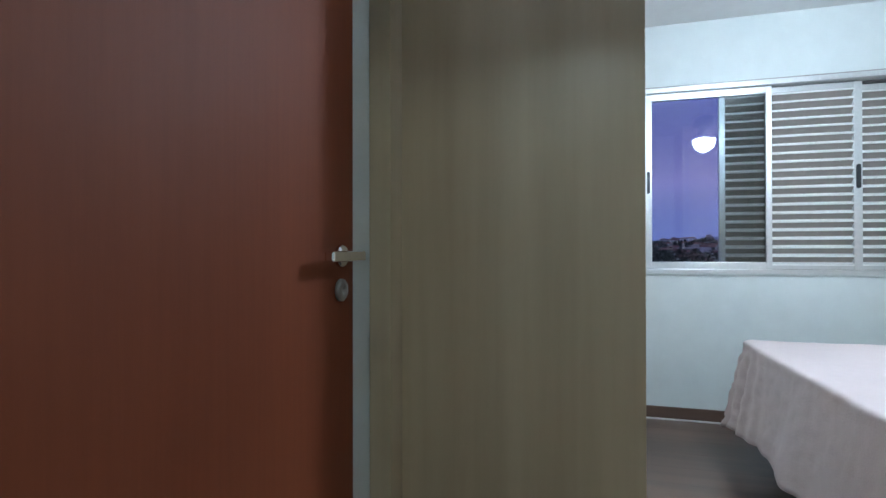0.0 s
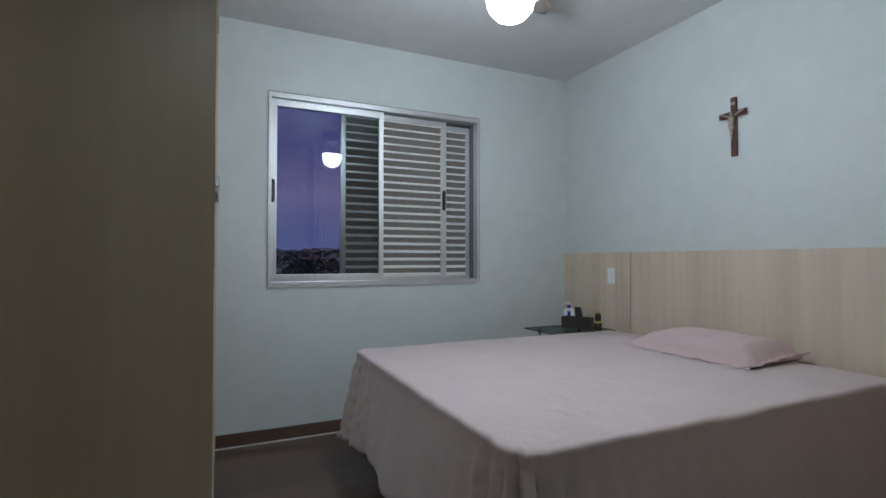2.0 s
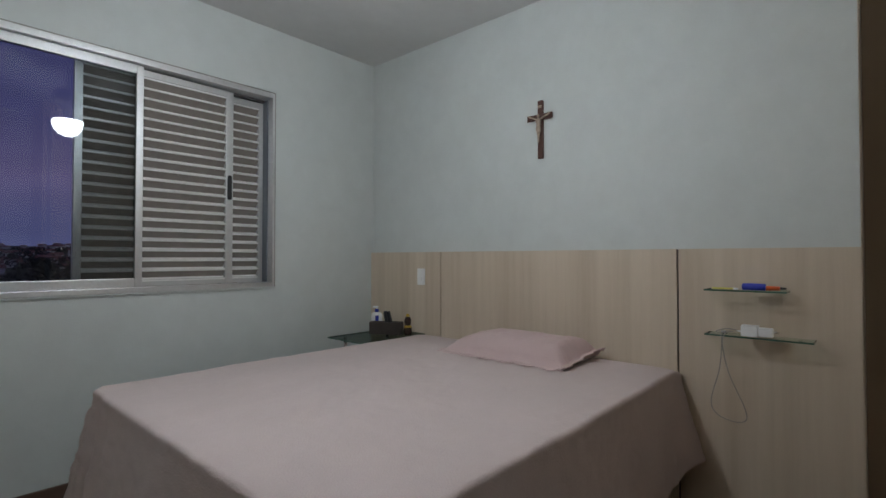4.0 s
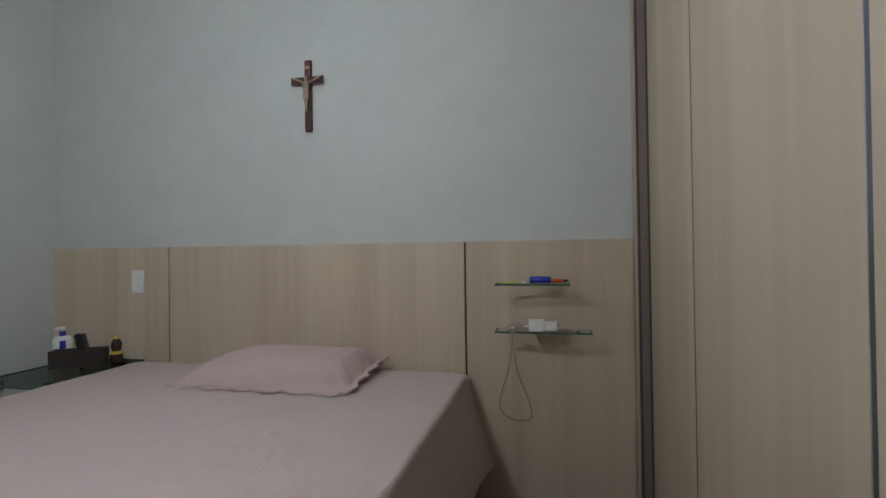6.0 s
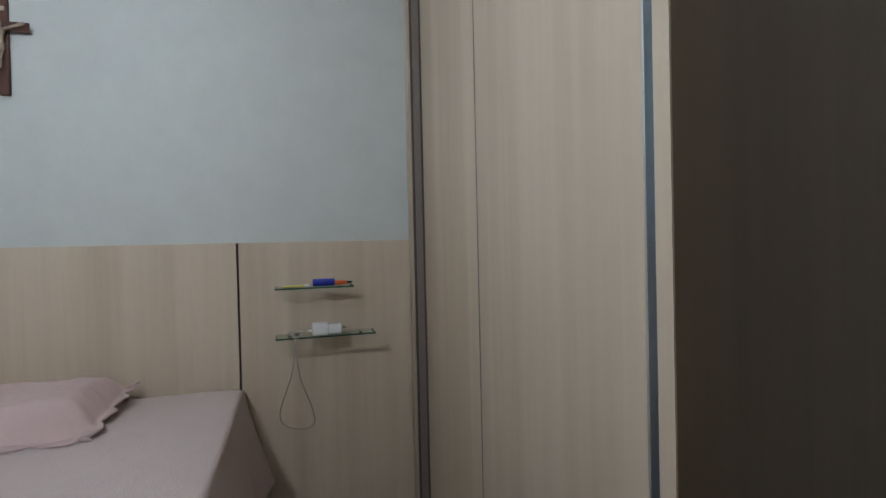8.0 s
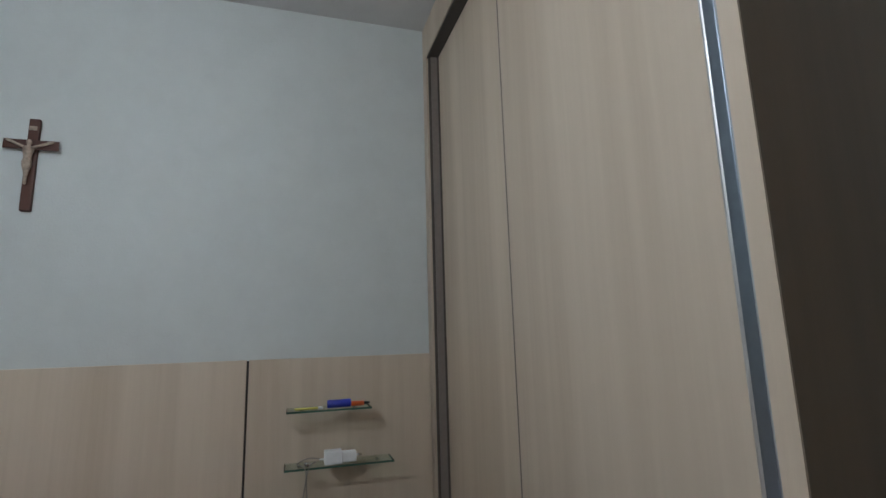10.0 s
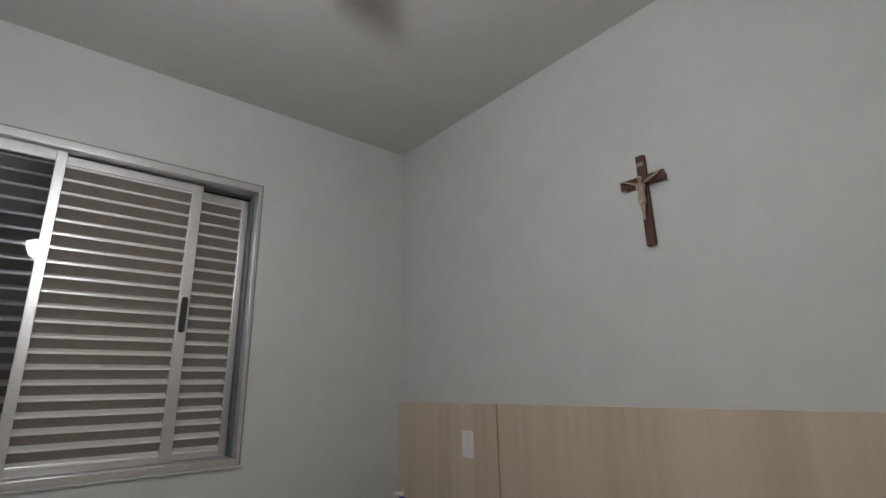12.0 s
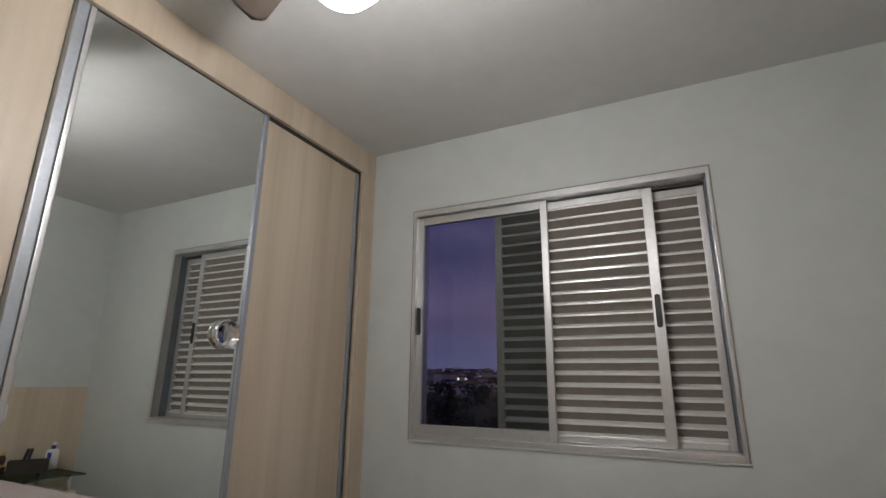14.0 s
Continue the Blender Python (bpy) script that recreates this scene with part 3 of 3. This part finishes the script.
def pillow():
    x_a, x_b, y_a, y_b = 2.212, 2.674, 1.644, 2.408
    n, m = 96, 60
    top, bot = [], []
    for i in range(n + 1):
        ra, rb = [], []
        for j in range(m + 1):
            u, v = i / n * 2 - 1, j / m * 2 - 1
            edge = max(abs(u), abs(v))
            along_side = abs(u) > abs(v)
            wave = 1 - abs(math.sin(v * 6.5 if along_side else u * 10))
            scal = (0.026 if along_side and u < 0 else 0.024) * wave * max(0, (edge - 0.86) / 0.14)
            px = (x_a + x_b) / 2 + v * ((x_b - x_a) / 2 - scal)
            py = (y_a + y_b) / 2 + u * ((y_b - y_a) / 2 - scal)
            # plump pad: steep towards one end, where the border hangs free of the bed; sloping towards the other
            q = max(0.0, min(1.0, (-u - 0.73) / 0.25))
            ku = (1 - q * q * (3 - 2 * q)) ** 1.5 if u < 0 else 1 - (abs(u) / 0.9) ** 2.6
            k = max(0.0, ku) * max(0.0, 1 - (abs(v) / (0.80 if v < 0 else 0.9)) ** 3.0)
            h = 0.106 * k ** 0.5
            seam = math.exp(-((edge - 0.84) / 0.07) ** 2)
            wrinkle = 0.008 * noise.noise((px * 9, py * 6, 0.5)) * k + 0.006 * noise.noise((px * 24, py * 20, 2.5)) + 0.003 * noise.noise((px * 50, py * 46, 4.5)) + 0.008 * seam * noise.noise((px * 46, py * 15, 7.5))
            back = 0.5 + 0.5 * v
            side = max(0.0, min(1.0, (-u - 0.82) / 0.14))
            rise = (0.008 + 0.034 * min(1.0, back * 1.5)) * side + 0.007 * back * (1 - side)
            rise += 0.004 * math.sin(v * 13) * side - 0.006 * wave * side
            ra.append((px, py, BZ + 0.013 + max(h, rise) + wrinkle * (1 - 0.5 * side)))
            rb.append((px, py, BZ + 0.008 + rise * side))
        top.append(ra); bot.append(rb)
    bm = grid(top)
    lo = [[bm.verts.new(p) for p in r] for r in bot]
    bm.verts.ensure_lookup_table()
    up = [[bm.verts[i * (m + 1) + j] for j in range(m + 1)] for i in range(n + 1)]
    for a, b in zip(lo, lo[1:]):
        for j in range(m):
            bm.faces.new((a[j], b[j], b[j + 1], a[j + 1])).smooth = True
    ring = [(i, 0) for i in range(n)] + [(n, j) for j in range(m)] + [(i, m) for i in range(n, 0, -1)] + [(0, j) for j in range(m, 0, -1)]
    for (a, b), (c, d) in zip(ring, ring[1:] + ring[:1]):
        bm.faces.new((up[a][b], up[c][d], lo[c][d], lo[a][b]))
    bmesh.ops.recalc_face_normals(bm, faces=bm.faces)
    return tagged(mesh("pillow", bm, SHAM), "pink pillow in a scalloped sham lying on the bed", "pillow")


pillow()

# ---- crucifix ----
cr = thing("crucifix", "dark wooden crucifix with an ivory figure on the wall", "crucifix", at=(0, 0, 0))
cy, cz0, cz1, ca = 2.045, 1.700, 2.028, 1.932
part("upright", boxes((XE - 0.018, cy - 0.016, cz0, XE, cy + 0.016, cz1), bevel=0.005), CROSSWOOD, cr)
part("arm", boxes((XE - 0.0215, cy - 0.080, ca - 0.017, XE - 0.0185, cy + 0.080, ca + 0.017), bevel=0.001), CROSSWOOD, cr)
part("plaque", boxes((XE - 0.022, cy - 0.011, 1.985, XE - 0.018, cy + 0.011, 1.999)), IVORY, cr)
bm = turned([(0.003, 0.018), (0.005, 0.024), (0.0055, 0.045), (0.008, 0.064), (0.0135, 0.084), (0.0145, 0.098), (0.0115, 0.108), (0.0125, 0.122), (0.0165, 0.140), (0.014, 0.150), (0.0045, 0.155), (0.0078, 0.162), (0.0078, 0.171), (0.003, 0.177)],
            14, (XE - 0.035, cy, 1.768))
for q in (-1, 1):
    b2 = tube([(XE - 0.032, cy + q * 0.009, 1.917), (XE - 0.030, cy + q * 0.036, 1.929), (XE - 0.026, cy + q * 0.068, 1.945)], 0.0048, 8)
    tmp = bpy.data.meshes.new("tmp"); b2.to_mesh(tmp); b2.free(); bm.from_mesh(tmp); bpy.data.meshes.remove(tmp)
part("figure", bm, IVORY, cr, "small ivory figure")

# ---- glass shelves ----
def glass_shelf(ya, yb, xa, z, label):
    sh = thing("glass_shelf", label, "shelf", "glass wall shelves", at=(0, 0, 0))
    e, lo = 0.003, z - 0.0065
    part("glass_plate", boxes((xa + e + 0.0001, ya + e + 0.0001, lo, HB - 0.001, yb - e - 0.0001, z)), SHELF_GLASS, sh)
    part("glass_edge", boxes((xa, ya, lo, xa + e, yb, z)), EDGE, sh, "green glass edge")
    part("glass_edge", boxes((xa + e, ya, lo, HB - 0.001, ya + e, z)), EDGE, sh, "green glass edge")
    part("glass_edge", boxes((xa + e, yb - e, lo, HB - 0.001, yb, z)), EDGE, sh, "green glass edge")
    for y in (ya + 0.05, yb - 0.05):
        part("clip", boxes((HB - 0.018, y - 0.007, z - 0.013, HB, y + 0.007, lo - 0.0003), bevel=0.002), CHROME, sh, "small chrome clip")
    return sh


glass_shelf(0.900, 1.190, 2.588, 1.010, "small green-edged glass shelf on the headboard panel")
glass_shelf(0.818, 1.193, 2.602, 0.821, "wider green-edged glass shelf on the headboard panel")

# ---- things on the shelves ----
tb = thing("marker_roll", "blue roll with an orange tip on the glass shelf", "stationery", at=(2.618, 1.012, 1.0245))
tb.scale = (0.92, 0.92, 0.92)
part("barrel", turned([(0.012, -0.045), (0.0155, -0.042), (0.0155, 0.042), (0.012, 0.045)], 18, (0, 0, 0), "y"), BLUE, tb, "blue plastic barrel")
part("tip", turned([(0.009, -0.095), (0.010, -0.047), (0.0105, -0.0455)], 14, (0, 0, -0.004), "y"), ORANGE, tb, "orange end")
part("cap", turned([(0.004, -0.118), (0.006, -0.096)], 10, (0, 0, -0.003), "y"), BLACK, tb, "black cap")
pn = thing("pencil", "yellow pencil lying on the glass shelf", "pencil", at=(2.612, 1.115, 1.0145))
part("shaft", turned([(0.0040, -0.03), (0.0042, -0.026), (0.0042, 0.045), (0.0035, 0.048)], 6, (0, 0, 0), "y"), YELLOW, pn)
part("point", turned([(0.0025, -0.048), (0.0046, -0.044), (0.0046, -0.031)], 8, (0, 0, 0), "y"), WHITE, pn, "pale tip")

ch = thing("phone_charger", "white plug-in phone charger on the glass shelf", "charger", at=(2.634, 1.005, 0.821))
part("charger_body", boxes((-0.025, -0.005, 0.001, 0.02, 0.055, 0.046), bevel=0.005), WHITE, ch)
part("plug_block", boxes((-0.019, -0.055, 0.004, 0.014, -0.0055, 0.039), bevel=0.004), WHITE, ch)
for dx in (-0.011, 0.006):
    part("pin", turned([(0.0022, -0.074), (0.0022, -0.0555)], 8, (dx, 0, 0.024), "y"), CHROME, ch, "metal plug pin")
part("socket", turned([(0.004, 0.0555), (0.002, 0.072)], 8, (0, 0, 0.018), "y"), WHITE, ch)


def bezier(ps, n=14):
    out = []
    pts = [Vector(p) for p in ps]
    full = [pts[0]] + pts + [pts[-1]]
    for a, b, c, d in zip(full, full[1:], full[2:], full[3:]):
        for i in range(n):
            t = i / n
            out.append(0.5 * ((2 * b) + (c - a) * t + (2 * a - 5 * b + 4 * c - d) * t * t + (3 * b - a - 3 * c + d) * t ** 3))
    return out + [pts[-1]]


cb = thing("charging_cable", "thin grey charging cable looped under the glass shelf", "cable", at=(0.016, 0, -0.005))
part("wire", tube(bezier([(2.625, 1.075, 0.845), (2.62, 1.115, 0.85), (2.60, 1.150, 0.838), (2.572, 1.128, 0.832), (2.563, 1.122, 0.80), (2.60, 1.140, 0.68), (2.655, 1.185, 0.53),
                          (2.67, 1.165, 0.47), (2.68, 1.105, 0.448), (2.68, 1.060, 0.462), (2.665, 1.062, 0.52), (2.61, 1.105, 0.66), (2.567, 1.120, 0.78), (2.566, 1.112, 0.834), (2.60, 1.09, 0.842)]), 0.0022, 6), CABLE, cb)
part("tie", turned([(0.005, -0.012), (0.0075, -0.009), (0.0075, 0.009), (0.005, 0.012)], 12, (2.588, 1.117, 0.8385), "y"), CHROME, cb, "shiny metal tie")

# ---- nightstand in the corner ----
ns = thing("nightstand", "glass-topped bedside table beside the bed", "nightstand", at=(0, 0, 0))
NX, NY0, NY1, NZ = 2.175, 2.935, 3.300, 0.632
part("glass_top", boxes((NX, NY0, NZ - 0.008, HB - 0.003, NY1, NZ), bevel=0.0015), SMOKED, ns, "dark green tinted glass top")
part("glass_edge", boxes((NX - 0.0035, NY0, NZ - 0.008, NX - 0.0003, NY1, NZ)), EDGE, ns, "dark green glass edge")
part("glass_edge", boxes((NX, NY1 + 0.0003, NZ - 0.008, HB - 0.003, NY1 + 0.0035, NZ)), EDGE, ns, "dark green glass edge")
for px in (NX + 0.09, HB - 0.07):
    for py in (NY0 + 0.06, NY1 - 0.06):
        part("spacer", turned([(0.012, 0.531), (0.012, NZ - 0.0085)], 16, (px, py, 0)), CHROME, ns, "chrome spacer")
part("body", boxes((NX + 0.05, NY0 + 0.02, 0.04, HB - 0.003, NY1 - 0.02, 0.53), bevel=0.003), OAK, ns)
for za in (0.06, 0.30):
    dr = part("drawer_front", boxes((NX + 0.033, NY0 + 0.024, za, NX + 0.049, NY1 - 0.024, za + 0.222), bevel=0.002), OAK, ns)
    part("handle", boxes((NX + 0.018, NY0 + 0.12, za + 0.16, NX + 0.032, NY1 - 0.12, za + 0.168), bevel=0.002), ALU, dr)

og = thing("remote_organizer", "dark brown box holding two black remotes", "organizer", at=(2.420, 3.185, NZ))
og.rotation_euler = (0, 0, radians(-60))
part("tray", boxes((0, 0, 0.001, 0.217, 0.007, 0.083), (0, 0.063, 0.001, 0.217, 0.070, 0.083), (0, 0.007, 0.001, 0.007, 0.063, 0.083), (0.210, 0.007, 0.001, 0.217, 0.063, 0.083),
                   (0.007, 0.007, 0.001, 0.210, 0.063, 0.006)), BROWNBOX, og)
RUBBER = plain("grey_rubber", (0.05, 0.05, 0.055), 0.6)
for rx, ry, lean in ((2.511, 3.087, -11), (2.524, 3.066, -13)):
    r = thing("remote_control", "black remote control standing in the box", "remote", "remotes in the box", at=(rx, ry, NZ + 0.010))
    part("case", boxes((-0.019, -0.008, 0.0, 0.019, 0.008, 0.148), bevel=0.005), BLACK, r)
    part("keypad", boxes((-0.016, 0.0085, 0.03, 0.016, 0.0095, 0.14)), RUBBER, r)
    r.rotation_euler = (radians(lean), 0, radians(30))

bt = thing("lotion_bottle", "white pump bottle with a blue label and collar", "bottle", at=(2.556, 3.266, NZ))
part("bottle_body", turned([(0.033, 0.001), (0.0385, 0.006), (0.0385, 0.112), (0.030, 0.128), (0.012, 0.132)], 24), WHITE, bt)
part("label", boxes((-0.0395, -0.014, 0.075, -0.034, 0.010, 0.112), bevel=0.002), BLUE, bt, "blue label patch").rotation_euler = (0, 0, radians(48))
part("collar", turned([(0.014, 0.132), (0.014, 0.152), (0.006, 0.155)], 16), BLUE, bt, "blue collar")
part("pump", boxes((-0.034, -0.006, 0.164, 0.010, 0.006, 0.175), (-0.004, -0.004, 0.1555, 0.004, 0.004, 0.164), bevel=0.0015), WHITE, bt)

fg = thing("decorated_bottle", "small dark brown and gold decorated bottle", "ornament", at=(2.586, 2.986, NZ))
part("ornament_body", turned([(0.020, 0.001), (0.026, 0.012), (0.027, 0.045), (0.018, 0.062), (0.022, 0.08), (0.023, 0.098), (0.014, 0.118)], 22), AMBER, fg)
part("gold_band", turned([(0.0255, 0.048), (0.0265, 0.050), (0.0225, 0.060), (0.0205, 0.062)], 22), GOLD, fg, "gold band")
part("cap", turned([(0.010, 0.1185), (0.014, 0.122), (0.010, 0.134), (0.003, 0.139)], 16), GOLD, fg, "yellow cap")

# ---- ceiling fan with lamp ----
FX, FY = 1.155, 1.881
fan = thing("ceiling_fan", "white ceiling fan with dark blades and a lit glass bowl", "ceiling fan", at=(FX, FY, H))
part("canopy", turned([(0.065, 0.0), (0.065, -0.012), (0.04, -0.045), (0.014, -0.05)], 28), WHITE, fan)
part("rod", turned([(0.011, -0.05), (0.011, -0.195)], 16), WHITE, fan)
part("motor", turned([(0.03, -0.195), (0.085, -0.21), (0.10, -0.235), (0.10, -0.285), (0.085, -0.305), (0.05, -0.31)], 32), MOTOR, fan)
part("lamp_fitter", turned([(0.04, -0.311), (0.045, -0.335), (0.030, -0.345), (0.028, -0.415), (0.03, -0.419)], 32), MOTOR, fan)
bowl = part("lamp_bowl", turned([(0.045, -0.420), (0.09, -0.423), (0.097, -0.428), (0.096, -0.455), (0.085, -0.497), (0.06, -0.528), (0.03, -0.543), (0.004, -0.547)], 36), LAMP, fan, "lit white glass bowl")
part("bulb", turned([(0.012, -0.428), (0.018, -0.436), (0.036, -0.455), (0.040, -0.475), (0.034, -0.498), (0.018, -0.512), (0.003, -0.516)], 24), BULB, fan, "lit bulb")


def blade(angle):
    rows = []
    n = 16
    for i in range(n + 1):
        k = i / n
        r = 0.29 + 0.27 * k
        w = (0.044 + 0.018 * k) * (1 - max(0.0, (k - 0.86) / 0.14) ** 2 * 0.55) * (0.7 + 0.3 * min(1.0, k / 0.12))
        rows.append([Vector((r, q * w, -0.248 + 0.011 * q)) for q in (-1, -0.5, 0, 0.5, 1)])
    m = Matrix.Rotation(angle, 3, "Z")
    b = part("blade", grid([[m @ p for p in r] for r in rows]), FANWOOD, fan, "dark brown wooden blade")
    so = b.modifiers.new("thickness", "SOLIDIFY"); so.thickness = 0.007
    # flat white arm, wider where the blade is screwed on
    outline = [(0.085, -0.026), (0.20, -0.022), (0.27, -0.036), (0.385, -0.040), (0.405, -0.028), (0.405, 0.028), (0.385, 0.040), (0.27, 0.036), (0.20, 0.022), (0.085, 0.026)]
    bm = bmesh.new()
    lo = [bm.verts.new(m @ Vector((px, py, -0.2635 + 0.24 * py))) for px, py in outline]
    hi = [bm.verts.new(m @ Vector((px, py, -0.2585 + 0.24 * py))) for px, py in outline]
    bm.faces.new(lo); bm.faces.new(hi)
    for i in range(len(outline)):
        bm.faces.new((lo[i], lo[(i + 1) % len(outline)], hi[(i + 1) % len(outline)], hi[i]))
    bmesh.ops.recalc_face_normals(bm, faces=bm.faces)
    arm = part("bracket", bm, WHITE, b, "white metal blade arm")
    for px, py in ((0.28, -0.018), (0.28, 0.018), (0.33, 0.0)):
        p = m @ Vector((px, py, -0.264 + 0.24 * py))
        tmp_bm = turned([(0.006, -0.002), (0.0055, -0.003), (0.002, -0.004)], 10, p)
        me = bpy.data.meshes.new("screw"); tmp_bm.to_mesh(me); tmp_bm.free(); me.materials.append(CHROME)
        bm2 = bmesh.new(); bm2.from_mesh(arm.data); bm2.from_mesh(me); bm2.to_mesh(arm.data); bm2.free(); bpy.data.meshes.remove(me)


for k in range(3):
    blade(radians(43 + 120 * k))

# ---- entrance door, open against the wall ----
dr = thing("door_1", "reddish brown mahogany veneer door, standing open", "door", kind="structure", at=(0, 0, 0))
DY0, DY1, DXF = YS + 0.014, 0.884, -0.457
leaf = part("door_leaf", boxes((DXF - 0.035, DY0, 0.008, DXF, DY1, 2.09), bevel=0.002), DOORWOOD, dr)
HZ, HY = 1.103, DY1 - 0.055
part("rose", turned([(0.021, 0.0), (0.021, 0.006), (0.018, 0.009), (0.010, 0.010)], 24, (DXF, HY, HZ), "x"), CHROME, leaf, "chrome rose")
lev = tube([(DXF + 0.010, HY, HZ), (DXF + 0.036, HY, HZ)], 0.0085, 14)
box(lev, DXF + 0.030, HY - 0.115, HZ - 0.009, DXF + 0.048, HY + 0.012, HZ + 0.009, bevel=0.004)
part("lever", lev, CHROME, leaf, "chrome lever handle")
part("key_rose", turned([(0.021, 0.0), (0.021, 0.005), (0.018, 0.008), (0.006, 0.008), (0.005, 0.003)], 24, (DXF, HY, HZ - 0.064), "x"), GREYMETAL, leaf, "dull grey metal keyhole rose")
for z in (0.25, 1.05, 1.85):
    part("hinge", turned([(0.007, -0.04), (0.007, 0.04)], 12, (DXF - 0.017, DY0 - 0.0075, z)), CHROME, leaf)

# ---- hallway lamp behind the doorway ----
hl = thing("hall_lamp", "round white lit ceiling lamp in the hallway", "ceiling lamp", at=(0.1, -0.95, H))
part("base", turned([(0.15, 0.0), (0.15, -0.02), (0.14, -0.025)], 28), WHITE, hl)
part("diffuser", turned([(0.138, -0.0255), (0.13, -0.05), (0.09, -0.075), (0.03, -0.085)], 28), HALL_LAMP, hl, "lit white diffuser")

# ---- outside ----
def terrain(x, y):
    return -19 + 31 * max(0.0, (y - 120) / 700) ** 0.8 + 5 * noise.noise((x * 0.006, y * 0.006, 0.7)) * min(1, y / 150)


rows = []
for i in range(46):
    y = 5 + 1100 * (i / 45) ** 2
    half = 60 + y * 1.6
    rows.append([(half * (2 * j / 50 - 1), y, terrain(half * (2 * j / 50 - 1), y)) for j in range(51)])
g = grid(rows)
setting("ground", g, EARTH, "dark wooded hillside at dusk", "ground")

rng = random.Random(5)
hb, rb, lb = bmesh.new(), bmesh.new(), bmesh.new()
for k in range(900):
    y = 300 + 800 * rng.random() ** 1.15
    x = (rng.random() * 2 - 1) * (40 + y * 1.1)
    z = terrain(x, y) - 0.5
    w, d, h = rng.uniform(6, 12), rng.uniform(6, 11), rng.uniform(3.0, 6.5)
    if rng.random() < 0.03:
        w, d, h = 8, 10, rng.uniform(8, 12)
    box(hb, x, y, z, x + w, y + d, z + h)
    v = [rb.verts.new(p) for p in ((x - .5, y - .5, z + h), (x + w + .5, y - .5, z + h), (x + w + .5, y + d + .5, z + h), (x - .5, y + d + .5, z + h), (x - .5, y + d / 2, z + h + 2), (x + w + .5, y + d / 2, z + h + 2))]
    for q in ((0, 1, 5, 4), (2, 3, 4, 5), (0, 4, 3), (1, 2, 5)):
        rb.faces.new([v[i] for i in q])
    if rng.random() < 0.2:
        wx = x + rng.random() * (w - 1.5)
        box(lb, wx, y - 0.3, z + h * 0.45, wx + 1.6, y - 0.1, z + h * 0.45 + 1.1)
tagged(mesh("far_houses", hb, HOUSE), "pale houses on the far hillside at dusk", "houses", "", "stuff")
tagged(mesh("far_roofs", rb, ROOFS), "clay tiled roofs of the far houses", "roofs", "", "stuff")
tagged(mesh("far_lights", lb, LIT), "small lit windows in the far town", "lights", "", "stuff")


def foliage():
    bm = bmesh.new()
    r = random.Random(9)
    for k in range(420):
        y = 110 + 650 * r.random() ** 1.7
        x = (r.random() * 2 - 1) * (25 + y * 0.9)
        z = terrain(x, y)
        size = r.uniform(3.0, 6.5)
        for c in range(60):
            a, b = r.uniform(0, 6.283), r.uniform(-0.6, 1)
            rad = size * (0.6 + 0.5 * r.random())
            px, py, pz = x + rad * math.cos(a) * math.sqrt(max(0, 1 - b * b)), y + rad * math.sin(a) * 0.7, z + size + rad * b * 0.8
            s = r.uniform(0.7, 1.7)
            vs = [bm.verts.new((px + r.uniform(-s, s), py + r.uniform(-s, s), pz + r.uniform(-s, s))) for _ in range(4)]
            for q in ((0, 1, 2), (0, 2, 3), (0, 3, 1), (1, 3, 2)):
                bm.faces.new([vs[i] for i in q])
    return bm


tagged(mesh("dark_trees", foliage(), TREE), "dark tree crowns below the far town", "trees", "", "stuff")

# ---- floor planks ----
pw, pl = 0.197, 1.215
pm = {}
ny = int((YN + 1.8) / pw) + 1
for i in range(ny):
    ya = -1.8 + i * pw
    yb = min(ya + pw, YN)
    x = XW - (i * 0.43 % 1.0) * pl
    while x < XE:
        xa, xb = max(x, XW), min(x + pl, XE)
        if yb - ya > 0.02 and xb - xa > 0.02:
            key = (round(xb - xa, 3), round(yb - ya, 3))
            if key not in pm:
                bm = boxes((0.0002, 0.0002, -0.008, key[0] - 0.0002, key[1] - 0.0002, 0.0), bevel=0.0005)
                pm[key] = bpy.data.meshes.new("plank")
                bm.to_mesh(pm[key]); bm.free()
                pm[key].materials.append(PLANK)
            p = new("plank", pm[key])
            p.location = (xa, ya, 0)
            p.parent = floor
        x += pl
